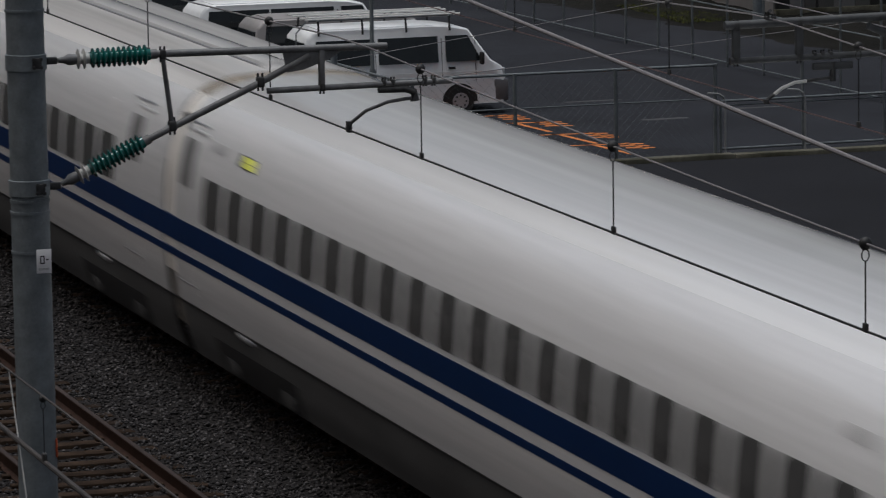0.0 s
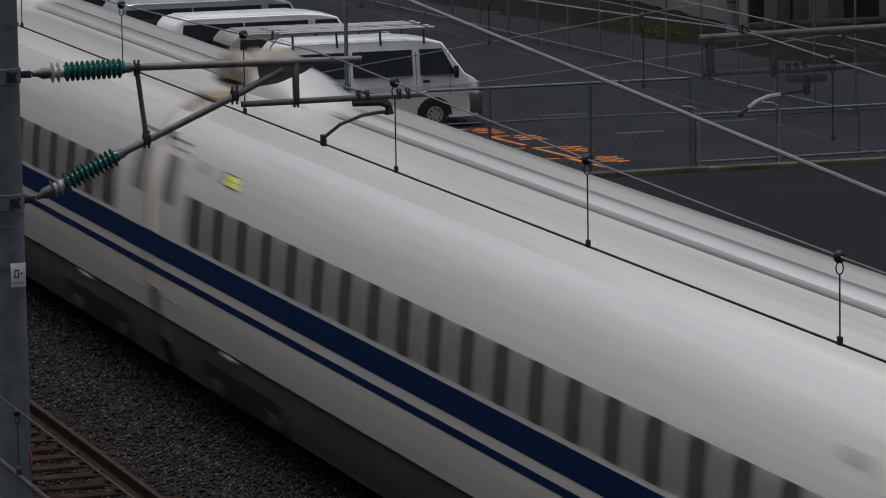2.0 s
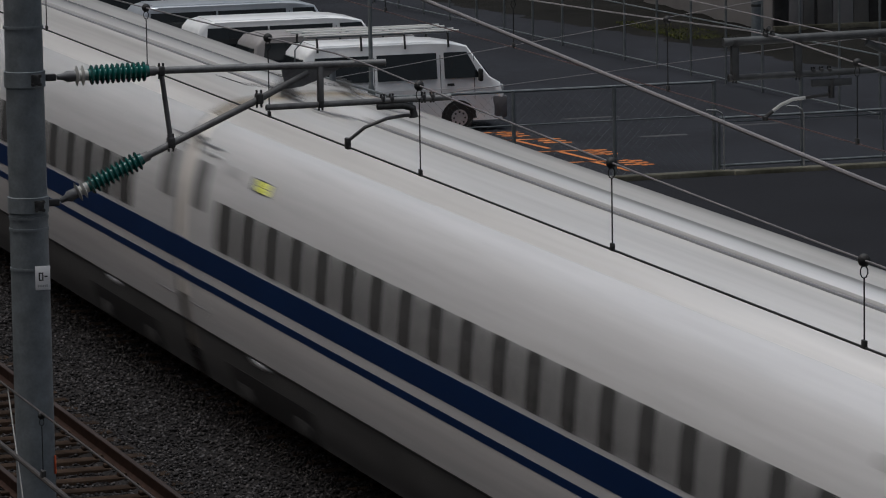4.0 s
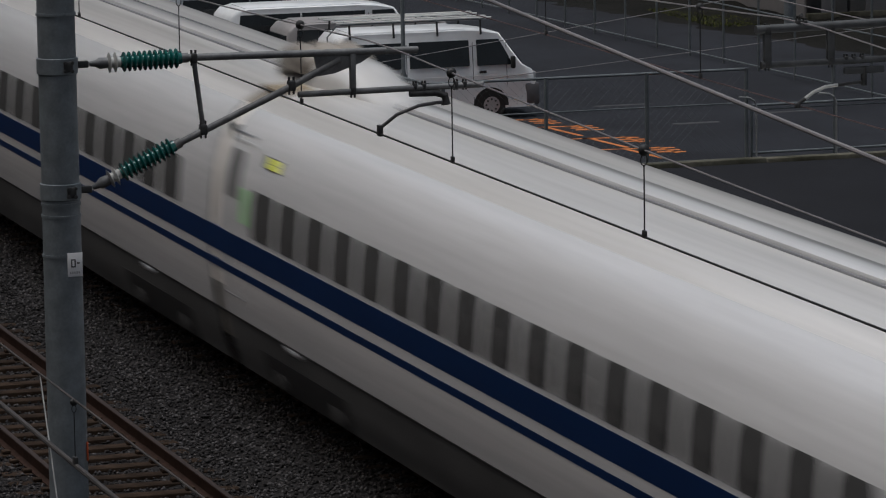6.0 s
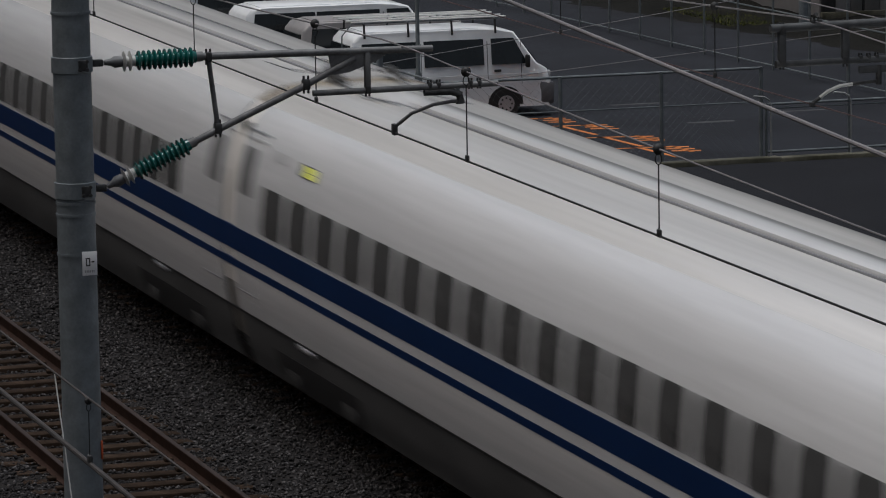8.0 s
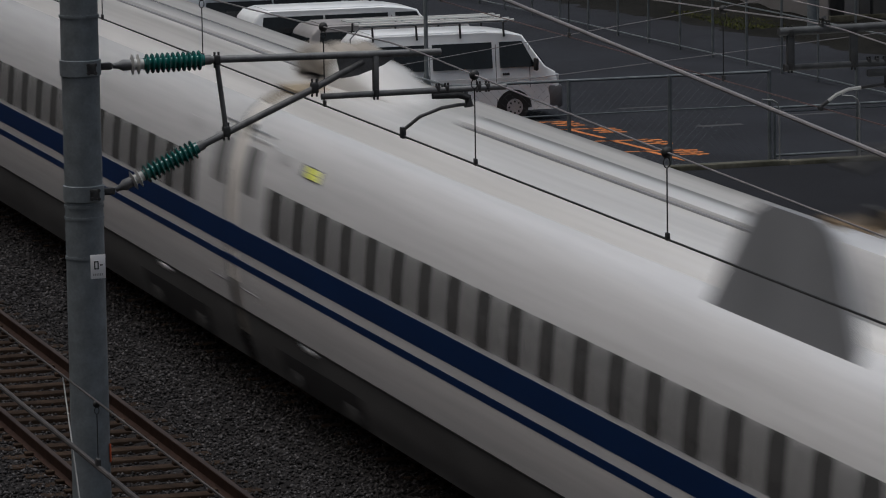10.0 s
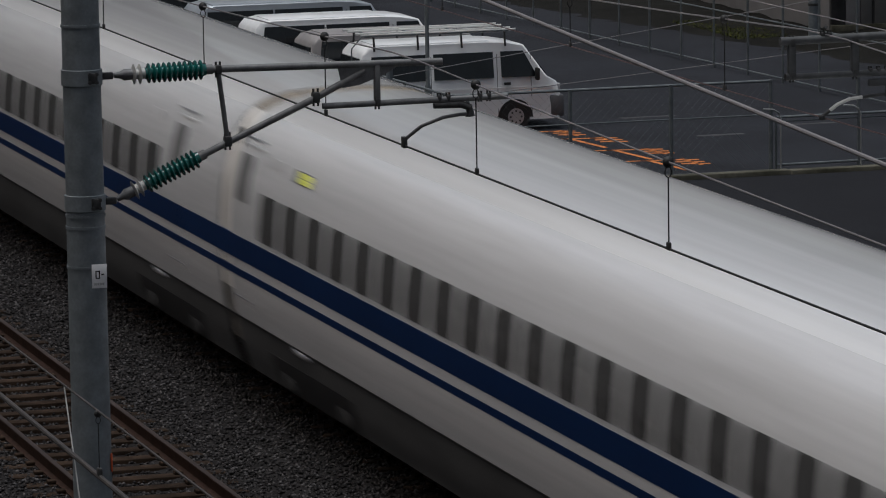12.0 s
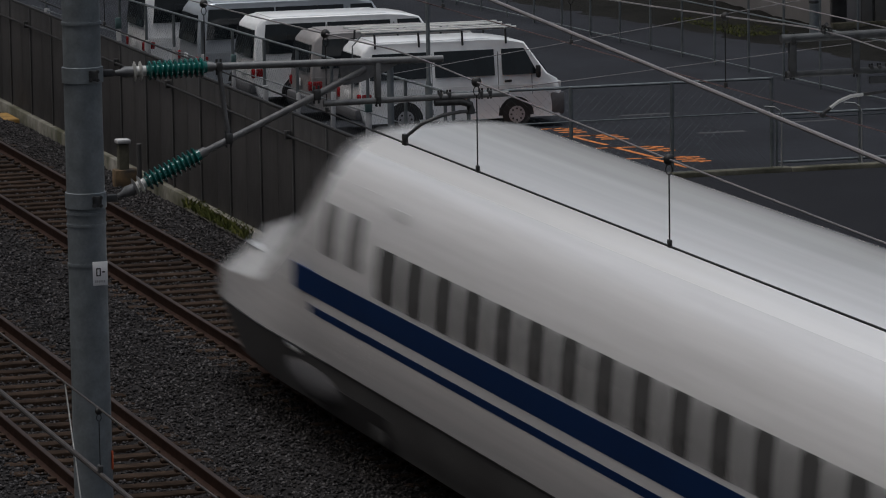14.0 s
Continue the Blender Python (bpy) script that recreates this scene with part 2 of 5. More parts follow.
def grid_mesh(name, x0, x1, y0, y1, step, height, material):
    nx, ny = max(2, int((x1 - x0) / step) + 1), max(2, int((y1 - y0) / step) + 1)
    xs, ys = np.meshgrid(np.linspace(x0, x1, nx), np.linspace(y0, y1, ny), indexing="ij")
    co = np.stack([xs, ys, height(xs, ys)], -1).reshape(-1, 3)
    i = np.arange(nx * ny).reshape(nx, ny)
    q = np.stack([i[:-1, :-1], i[1:, :-1], i[1:, 1:], i[:-1, 1:]], -1).reshape(-1, 4)
    return raw_mesh(name, co, q, material)


def raw_mesh(name, co, faces, material, soft=False):
    me = bpy.data.meshes.new(name)
    k = faces.shape[1]
    me.vertices.add(len(co))
    me.vertices.foreach_set("co", co.astype(np.float32).ravel())
    me.loops.add(faces.size)
    me.loops.foreach_set("vertex_index", faces.astype(np.int32).ravel())
    me.polygons.add(len(faces))
    me.polygons.foreach_set("loop_start", np.arange(0, faces.size, k, dtype=np.int32))
    me.update(calc_edges=True)
    me.validate()
    me.materials.append(material)
    if soft:
        me.polygons.foreach_set("use_smooth", [True] * len(me.polygons))
    return me


# ---- ground, tracks, lot ----
LOT = -0.7          # level of the car park
NEAR = -4.05        # centre line of the nearer track
FAR_FENCE = 2.4     # line of the sheet fence

ground = tagged(part("ground", boxed(-1500, 600, -700, 900, -1.9, LOT - 0.02), M_EARTH), "dull bare earth under the railway and the lot", "ground", kind="structure")


def bed_height(x, y):
    h = np.full_like(x, -0.20)
    h -= np.clip((y - 1.7) / 0.7, 0, 1) * 0.22
    h -= np.clip((-y - 13.0) / 1.5, 0, 1) * 0.5
    rng = np.random.RandomState(3)
    h += rng.uniform(-0.012, 0.012, x.shape)
    for c in (0.0, NEAR):
        inside = np.abs(y - c) < 0.62
        h -= np.where(inside, 0.035, 0)
    return h


ballast_bed = tagged(part("ballast_bed", grid_mesh("ballast_bed", -130, -20, -14.5, 2.4, 0.16, bed_height, M_BED)),
                     "dark grey crushed stone bed under both tracks", "ballast", kind="structure")


def ballast_stones():
    rng = np.random.RandomState(5)
    parts = []
    for x0, x1, y0, y1, dens in ((-66, -46, -9.6, 2.4, 330), (-92, -66, -5.2, 2.4, 260)):
        n = int((x1 - x0) * (y1 - y0) * dens)
        parts.append(np.stack([rng.uniform(x0, x1, n), rng.uniform(y0, y1, n)], 1))
    xy = np.concatenate(parts)
    n = len(xy)
    z = bed_height(xy[:, :1], xy[:, 1:])[:, 0]
    s = rng.uniform(0.016, 0.036, n)
    ang = rng.uniform(0, math.tau, n)
    base = np.array([(1, 0, 0), (0, 1, 0), (-1, 0, 0), (0, -1, 0), (0, 0, 1), (0, 0, -1)], float)
    v = base[None] * s[:, None, None] * rng.uniform(0.6, 1.25, (n, 6, 1))
    v[:, :, 2] *= 0.75
    c, d = np.cos(ang)[:, None], np.sin(ang)[:, None]
    tilt = rng.uniform(-0.6, 0.6, (n, 1))
    x, y = v[:, :, 0] * c - v[:, :, 1] * d, v[:, :, 0] * d + v[:, :, 1] * c
    zz = v[:, :, 2] + x * tilt
    co = np.stack([x + xy[:, :1], y + xy[:, 1:], zz + z[:, None] + 0.008], -1).reshape(-1, 3)
    f = np.array([(0, 1, 4), (1, 2, 4), (2, 3, 4), (3, 0, 4), (1, 0, 5), (2, 1, 5), (3, 2, 5), (0, 3, 5)])
    faces = (f[None] + (np.arange(n) * 6)[:, None, None]).reshape(-1, 3)
    tagged(part("ballast_stones", raw_mesh("ballast_stones", co, faces, M_STONE)), "loose grey crushed stones between and beside the rails", "gravel", kind="stuff")


ballast_stones()


def rail_bm(y):
    bm = bmesh.new()
    prof = [(-0.07, -0.175), (0.07, -0.175), (0.07, -0.165), (0.012, -0.14), (0.012, -0.045), (0.033, -0.03), (0.033, -0.008), (-0.033, -0.008),
            (-0.033, -0.03), (-0.012, -0.045), (-0.012, -0.14), (-0.07, -0.165)]
    prism(bm, [(y + p, q) for p, q in prof], "x", -160, -15)
    return bm


sleeper_me = None


def track(name, yc, label):
    global sleeper_me
    ob = thing(name, label, "railway track")
    ob["kind"] = "structure"
    for s in (-1, 1):
        y = yc + s * 0.75
        rail = part("rail", rail_bm(y), M_RAIL, ob, "rust-brown steel rail")
        part("rail_head", boxed(-160, -15, y - 0.03, y + 0.03, -0.008, 0.0, bevel=0.003), M_RAILTOP, rail, "worn shiny running surface")
    if sleeper_me is None:
        bm = bmesh.new()
        box(bm, -0.11, 0.11, -1.2, 1.2, -0.36, -0.178, bevel=0.02)
        for v in bm.verts:
            if v.co.z > -0.25 and abs(v.co.y) < 0.45:
                v.co.z -= 0.02
        for s in (-1, 1):
            for d in (-1, 1):
                box(bm, -0.06, 0.06, s * 0.75 + d * 0.12 - 0.05, s * 0.75 + d * 0.12 + 0.05, -0.18, -0.135, bevel=0.012)
        sleeper_me = mesh_of(bm, "sleeper", M_SLEEPER)
    rng = random.Random(int(abs(yc) * 10) + 1)
    for i in range(168):
        part("sleeper", sleeper_me, None, ob, at=pose(-128 + i * 0.585 + rng.uniform(-0.02, 0.02), yc + rng.uniform(-0.02, 0.02), rng.uniform(-0.012, 0.004), rz=rng.uniform(-0.7, 0.7)))
    return ob


# ---- the train ----
# Half of the cross-section: height above the rail, half width.
PROFILE = [(0.28, 1.44), (0.6, 1.55), (0.98, 1.62), (1.3, 1.665), (1.6, 1.68), (2.0, 1.68), (2.3, 1.665), (2.55, 1.64), (2.75, 1.605), (2.92, 1.56),
           (3.06, 1.515), (3.18, 1.46), (3.29, 1.395), (3.40, 1.31), (3.50, 1.20), (3.58, 1.07), (3.64, 0.91), (3.68, 0.70), (3.705, 0.45), (3.715, 0.2), (3.72, 0.0)]


def rounded_profile():
    """The profile as a smooth curve through its points, four steps to each."""
    p = [Vector((y, z)) for z, y in PROFILE]
    p = [p[0] * 2 - p[1]] + p + [Vector((-p[-2].x, p[-2].y))]
    out = []
    for a, b, c, d in zip(p, p[1:], p[2:], p[3:]):
        for i in range(4):
            t = i / 4
            out.append((b * 2 + (c - a) * t + (a * 2 - b * 5 + c * 4 - d) * t * t + (b * 3 - a - c * 3 + d) * t ** 3) / 2)
    out.append(p[-2])
    return out


CURVE = rounded_profile()
PZ, PY = np.array([p.y for p in CURVE]), np.array([p.x for p in CURVE])


def half_width(z):
    return float(np.interp(z, PZ, PY))


def loft(bm, rings, close=False):
    made = [[bm.verts.new(p) for p in r] for r in rings]
    for a, b in zip(made, made[1:]):
        for i in range(len(a) - 1):
            bm.faces.new((a[i], a[i + 1], b[i + 1], b[i]))
    if close:
        bm.faces.new(made[0])
        bm.faces.new(made[-1][::-1])
    return bm


def section(u, z0, z1, grow=0.0, both=True):
    """Points of the cross-section at u from z0 up one side, over the roof and down the other."""
    zs = np.array([z0] + [z for z in PZ if z0 < z < z1] + [z1])
    ys = -np.interp(zs, PZ, PY)
    dy, dz = np.gradient(ys), np.gradient(zs)
    size = np.hypot(dy, dz)
    left = [(u, float(y), float(z)) for y, z in zip(ys - grow * dz / size, zs + grow * dy / size)]
    if z1 >= PZ[-1]:
        left[-1] = (u, 0.0, z1 + grow)
    if not both:
        return left
    return left + [(u, -y, z) for _, y, z in left[::-1][1 if z1 >= PZ[-1] else 0:]]


def band(u0, u1, z0, z1, side, out=0.004, back=0.02, steps=4):
    """A plate that follows the body's side between two heights."""
    bm = bmesh.new()
    zs = [z0 + (z1 - z0) * i / steps for i in range(steps + 1)]
    ring = [(side * (half_width(z) + out), z) for z in zs] + [(side * (half_width(z) - back), z) for z in zs[::-1]]
    prism(bm, ring, "x", u0, u1)
    return bm


def rounded_band(w, z0, z1, r, out, back=0.02):
    """A window pane with rounded corners on the side at y < 0, centred on u = 0."""
    bm = bmesh.new()
    zs = [z0, z0 + r * 0.12, z0 + r * 0.4, z0 + r] + [z for z in PZ if z0 + r < z < z1 - r] + [z1 - r, z1 - r * 0.4, z1 - r * 0.12, z1]
    rows = []
    for z in zs:
        e = max(0.0, r - (z - z0), r - (z1 - z))
        h = w / 2 - r + math.sqrt(max(0.0, r * r - e * e))
        y = -half_width(z)
        rows.append([(-h, y + back, z), (-h, y - out, z), (h, y - out, z), (h, y + back, z)])
    loft(bm, rows)
    return bm


WIN_ME = {p: mesh_of(rounded_band(p - 0.19, 2.08, 2.66, 0.09, 0.006), "window", M_GLASS) for p in (1.04, 1.16)}
DOORWIN_ME = mesh_of(rounded_band(0.60, 2.46, 3.04, 0.08, 0.011), "door_window", M_DOORGLASS)
CABWIN_ME = mesh_of(rounded_band(0.56, 2.28, 2.88, 0.08, 0.011), "door_window", M_DOORGLASS)


def at_side(u, side):
    return pose(u, 0, 0) if side < 0 else pose(u, 0, 0, rz=180)


def door(car, u, side, trim=True):
    """A sliding door that stands a little back in its frame, with a window and the gutter above."""
    d = part("door", band(u - 0.42, u + 0.42, 1.14, 3.18, side, out=0.003, steps=14), M_WHITE, car, "white sliding door with a narrow window")
    part("door_window", DOORWIN_ME if trim else CABWIN_ME, None, d, "grey door window", at=at_side(u, side))
    for s in (-1, 1):
        part("door_seal", band(u + s * 0.435 - 0.012, u + s * 0.435 + 0.012, 1.14, 3.18, side, out=0.001, steps=10), M_PANEL, d)
    for z0, z1 in ((1.73, 2.02), (1.52, 1.61)):
        part("door_stripe", band(u - 0.42, u + 0.42, z0, z1, side, out=0.008), M_BLUE, d, "blue stripe")
    if not trim:
        return
    part("door_gutter", band(u - 0.50, u + 0.50, 3.22, 3.238, side, out=0.014, steps=2), M_SHIELD, car, "dark rain gutter over the door")
    part("door_gutter", band(u - 0.30, u + 0.55, 3.13, 3.155, side, out=0.012, steps=2), M_PANEL, car, "grey sliding door rail cover")
    part("door_step", band(u - 0.4, u + 0.4, 1.24, 1.258, side, out=0.01, steps=2), M_SHIELD, car, "dark step recess under the door")


def bogie(car, u, plate):
    b = part("bogie", boxed(u - 1.7, u + 1.7, -1.1, 1.1, 0.35, 0.75, bevel=0.06), M_DARK, car, "dark bogie frame under the car")
    for d in (-1.25, 1.25):
        for s in (-1, 1):
            part("wheel", tubed([(u + d, s * 0.78, 0.43), (u + d, s * 0.68, 0.43)], 0.43, 24), M_DARK, b, "steel wheel on the rail")
    for s in (-1, 1):
        # the skirt is closed; a black plate paints the opening's shade
        part("bogie_shade", band(u - 1.85, u + 1.75, 0.282, 0.70, s, out=-0.006, back=0.05), M_BLACK, b, "black plate for the shade in the skirt's bogie opening")
        for d in (-1.25, 1.25):
            part("axle_box", boxed(u + d - 0.2, u + d + 0.2, s * 1.46 - 0.06, s * 1.46 + 0.06, 0.34, 0.56, bevel=0.03), M_SKIRT, b, "grey axle box")
        part("bogie_plate", ball(bmesh.new(), (plate, s * 1.60, 0.925), 0.2, 1.5, 0.2, 0.24), M_ALU, b, "bright polished plate over the bogie")


UP = pose(0, 0, 0.1)


def roof_hump(car, u, kind):
    """Cable joint at the car's end: small with a dark insulator, or a large white fairing."""
    if kind == "small":
        bm = bmesh.new()
        rings = []
        for i in range(9):
            k = i / 8
            h = 0.10 * math.sin(math.pi * min(1, k * 1.6) / 2) * (1 if k < 0.7 else (1 - k) / 0.3)
            rings.append([(u + 0.3 + 2.9 * k, -0.10 + 0.34 * math.cos(a), 3.70 + h * math.sin(a)) for a in [math.pi * j / 8 for j in range(9)]])
        loft(bm, rings)
        part("cable_fairing", bm, M_ROOF, car, "low white roof fairing over a cable joint")
        for y, r in ((-0.34, 0.07), (0.42, 0.045)):
            j = part("cable_joint", tubed([(u - 0.55, y + 0.12, 3.74), (u - 0.15, y + 0.08, 3.84), (u + 0.35, y, 3.84), (u + 0.75, y, 3.76)], [r * 0.7, r, r, r * 0.6]), M_DARK, car, "black cable joint on the roof")
            part("cable", tubed([(u + 0.6, y, 3.76), (u + 1.2, y - 0.05, 3.755), (u + 1.9, y - 0.12, 3.75), (u + 2.5, y - 0.08, 3.75), (u + 3.2, y + 0.06, 3.75)], 0.012, 8), M_SHIELD, j, "black cable that curves to the duct")
            part("cable", tubed([(u - 2.3, y - 0.18, 3.745), (u - 1.2, y - 0.16, 3.75), (u - 0.4, y + 0.08, 3.77)], 0.008, 8), M_DARK, j, "thin black cable")
    else:
        bm = bmesh.new()
        rings = []
        for i in range(13):
            k = i / 12
            h = 0.46 * (min(1, k / 0.10) ** 0.5) * (1 - 0.25 * k if k < 0.4 else 0.9 * max(0, 1 - ((k - 0.4) / 0.6)) ** 1.1)
            w = 0.5 - 0.2 * k
            rings.append([(u + 3.2 * k, 0.02 + w * math.cos(a), 3.64 + h * abs(math.sin(a)) ** 0.6) for a in [math.pi * j / 12 for j in range(13)]])
        loft(bm, rings)
        part("cable_fairing", bm, M_ROOF, car, "tall white roof fairing in front of a cable joint")
        bm = bmesh.new()
        for y in (-0.3, 0.0, 0.3):
            tube(bm, [(u - 1.7, y, 3.68), (u - 1.45, y, 3.76), (u - 1.2, y, 3.90), (u - 0.7, y, 3.96), (u - 0.2, y, 3.94), (u + 0.2, y, 3.9)], [0.05, 0.1, 0.17, 0.2, 0.17, 0.12], 10)
        part("cable_joint", bm, M_JOINT, car, "dark insulated cable joints on the roof")
        part("soot", boxed(u - 0.2, u + 0.7, -0.95, -0.3, 3.62, 3.70, bevel=0.008), M_TANRUBBER, car, "sooty tan walkway plate")


def duct(car, u0, u1):
    bm = bmesh.new()
    prism(bm, [(-0.20, 3.70), (-0.20, 3.775), (-0.16, 3.80), (0.08, 3.80), (0.12, 3.775), (0.12, 3.70)], "x", u0, u1)
    part("roof_duct", bm, M_ROOFTOP, car, "white cable duct along the roof")
    # dark strip that paints the shade along the duct's near wall
    part("duct_shade", boxed(u0, u1, -0.235, -0.205, 3.69, 3.738, bevel=0.008), M_SHIELD, car, "dark strip for the shade on the duct's near wall")


def pantograph_set(car, u0):
    """Two side shields, a ramped white fairing and the folded collector between them; u0 is the shields' rear foot."""
    for s in (-1, 1):
        bm = bmesh.new()
        out = [(0.75, 3.26), (4.6, 3.26), (4.35, 3.55), (3.9, 4.15), (3.65, 4.34), (3.3, 4.42), (2.0, 4.42), (1.7, 4.33), (1.35, 3.95)]
        lo = [bm.verts.new((u0 + a, s * (1.34 - 0.12 * (b - 3.26)), b)) for a, b in out]
        hi = [bm.verts.new((u0 + a, s * (1.28 - 0.12 * (b - 3.26)), b)) for a, b in out]
        bm.faces.new(lo)
        bm.faces.new(hi[::-1])
        for i in range(len(out)):
            bm.faces.new((lo[i], hi[i], hi[(i + 1) % len(out)], lo[(i + 1) % len(out)]))
        part("side_shield", bm, M_SHIELD, car, "large grey noise shield beside the pantograph")
    bm = bmesh.new()
    prof = [(1.2, 3.5), (1.5, 4.0), (2.0, 4.18), (2.6, 4.24), (4.6, 4.24), (5.2, 4.17), (5.8, 4.0), (7.1, 3.68), (7.6, 3.55)]
    rings = []
    for y, drop in ((-1.06, 1.35), (-0.98, 0.8), (-0.93, 0.3), (-0.84, 0.08), (-0.65, 0.0), (0.65, 0.0), (0.84, 0.08), (0.93, 0.3), (0.98, 0.8), (1.06, 1.35)):
        rings.append([(u0 + a, y, b - drop * max(0.0, (b - 3.5)) - (0.12 if abs(y) > 0.97 else 0.0)) for a, b in prof])
    loft(bm, rings)
    part("fairing", bm, M_WHITE, car, "white ramped roof fairing of the pantograph")
    part("well", boxed(u0 + 1.9, u0 + 3.2, -0.62, 0.62, 4.12, 4.25, bevel=0.02), M_SOOT, car, "sooty brown pantograph well")
    part("well_cover", boxed(u0 + 3.22, u0 + 4.15, -0.55, 0.62, 4.16, 4.285, bevel=0.03), M_ROOF, car, "dirty white cover plate behind the well")
    part("slot", boxed(u0 + 4.2, u0 + 4.85, -0.62, 0.3, 4.16, 4.25, bevel=0.02), M_DARK, car, "dark slot in the fairing")
    part("well_rim", boxed(u0 + 1.9, u0 + 4.85, 0.64, 0.70, 4.16, 4.30, bevel=0.015), M_ROOFTOP, car, "white raised rim")
    for d in (3.3, 4.1):
        part("insulator", tubed([(u0 + d, -0.42, 4.24), (u0 + d, -0.42, 4.36)], [0.10, 0.07], 12), M_DARK, car, "dark roof insulator")
    bm = bmesh.new()
    tube(bm, [(u0 + 2.6, 0, 4.27), (u0 + 4.5, 0, 4.6), (u0 + 3.2, 0, 4.96)], 0.05, 8)
    for d in (0.0, 0.35):
        tube(bm, [(u0 + 3.05 + d, -0.95, 4.86), (u0 + 3.05 + d, -0.6, 4.99), (u0 + 3.05 + d, 0.6, 4.99), (u0 + 3.05 + d, 0.95, 4.86)], 0.035, 8)
    for y in (-0.4, 0.4):
        tube(bm, [(u0 + 2.7, y, 4.2), (u0 + 2.7, y, 4.42)], 0.09, 8)
    part("pantograph", bm, M_DARK, car, "dark single-arm current collector touching the wire")


def nose(car, u_full, sign, length):
    """The long wedge nose: a low wide beak, a narrower cabin above it."""
    def taper(d, pts):
        return float(np.interp(d, [p[0] for p in pts], [p[1] for p in pts]))
    beak = [(0, 0.80), (0.10, 1.20), (0.35, 1.50), (0.8, 1.70), (1.6, 1.89), (3.0, 2.09), (4.5, 2.30), (6.0, 2.7), (7.45, 3.2)]
    cabin = [(0, 0.80), (0.10, 1.20), (0.35, 1.50), (0.8, 1.70), (1.6, 1.90), (3.0, 2.11), (4.0, 2.31), (4.7, 2.62), (5.3, 3.0), (6.0, 3.34), (6.7, 3.53), (7.45, 3.62)]
    wide = [(0, 0.75), (0.05, 0.98), (0.10, 1.10), (0.2, 1.22), (0.35, 1.32), (0.55, 1.39), (0.8, 1.44), (1.6, 1.53), (3.0, 1.59), (4.5, 1.63), (7.45, 1.62)]

    def crown(y, w, hb):
        """Height of the beak at y: an upright side, a broad chamfer and a flat top."""
        q = abs(y) / w
        low = 0.98 + (hb - 0.98) * 0.42
        return float(np.interp(q, (0, 0.62, 0.985, 1), (hb, hb, low, 0.98)))

    rings, skirts, edge = [], [], []
    steps = [0, 0.05, 0.10, 0.2, 0.35, 0.55, 0.8, 1.2, 1.6, 2.2, 3.0, 3.5, 4.0, 4.4, 4.8, 5.2, 5.6, 6.0, 6.4, 6.8, 7.1, 7.45]
    full = section(0, 0.98, PZ[-1])
    n = len(full)
    for d in steps:
        k = max(0.0, min(1.0, (d - 4.2) / 3.25)) ** 1.3
        w, hb, hc = taper(d, wide), taper(d, beak), taper(d, cabin)
        u = u_full + sign * (length - d - 0.9 * max(0.0, 1 - d / 4))
        edge.append((u, w))
        ring = []
        for i in range(n):
            t = i / (n - 1)
            side, t = (-1, t) if t <= 0.5 else (1, 1 - t)
            y = side * w * float(np.interp(t, (0, 0.2, 0.38, 0.5), (1, 0.985, 0.62, 0)))
            z = crown(y, w, hb)
            bump = max(0.0, 1 - (abs(y) / (0.62 * w + 0.25)) ** 2.4)
            z += (hc - hb) * bump ** 0.8
            fy, fz = full[i][1], full[i][2]
            ring.append((u, y * (1 - k) + fy * k, z * (1 - k) + fz * k))
        rings.append(ring)
        ws = w * (0.9 + 0.06 * min(1, d / 4))
        skirts.append([(u, -w, 0.98), (u, -ws * 0.98, 0.6), (u, -ws * 0.9, 0.28 + 0.25 * max(0, 1 - d)), (u, ws * 0.9, 0.28 + 0.25 * max(0, 1 - d)), (u, ws * 0.98, 0.6), (u, w, 0.98)])
    bm = loft(bmesh.new(), rings)
    bm.faces.new(bm.verts[:n])
    part("nose", bm, M_WHITE, car, "long white wedge-shaped nose")
    bm = loft(bmesh.new(), skirts)
    part("nose_skirt", bm, M_SKIRT, car, "dark grey skirt under the nose")
    for s in (-1, 1):
        part("nose_seam", tubed([(u, s * (w + 0.002), 0.975) for u, w in edge], 0.013, 6), M_BLACK, car, "black seam above the skirt")
    # windscreen: a dark curved pane on the cabin's front slope
    bm = bmesh.new()
    ws = []
    for d in (3.9, 4.3, 4.7, 5.1):
        hb, hc, w = taper(d, beak), taper(d, cabin), taper(d, wide)
        u = u_full + sign * (length - d)
        row = []
        for j in range(9):
            y = (-0.6 + 1.2 * j / 8)
            z = crown(y, w, hb) + (hc - hb) * max(0.0, 1 - (abs(y) / (0.62 * w + 0.25)) ** 2.4) ** 0.8
            row.append((u, y, z + 0.03))
        ws.append(row)
    loft(bm, ws)
    part("windscreen", bm, M_GLASS, car, "dark curved windscreen")
    for s in (-1, 1):
        part("headlight", ball(bmesh.new(), (u_full + sign * (length - 2.9), s * 1.22, 1.74), 0.3, 1.6, 0.35, 0.14), M_CLEARLAMP, car, "long clear headlight")
        cover = ball(bmesh.new(), (u_full + sign * 0.95, s * 1.50, 0.65), 1.0, 1.35, 0.13, 0.24)
        part("bogie_cover", cover, M_COVER, car, "pale grey lens-shaped bogie cover")


# Which ends the doors are at: offsets from the rear and the front coupling.
# name: rear door, first window, rear sign, front door, last window
ENDS_REAR = {"A": (0.75, 2.08, 3.35), "B": (3.65, 4.85, 0.90), "T": (3.13, 6.9, 0.75), "G": (0.76, 2.23, 2.32), "H": (3.57, 4.92, 0.76)}
ENDS_FRONT = {"A": (0.82, 3.02), "S": (0.75, 2.35), "V": (2.72, 4.11), "V0": (2.0, 3.46), "N": (None, 2.37), "N2": (None, 4.23)}
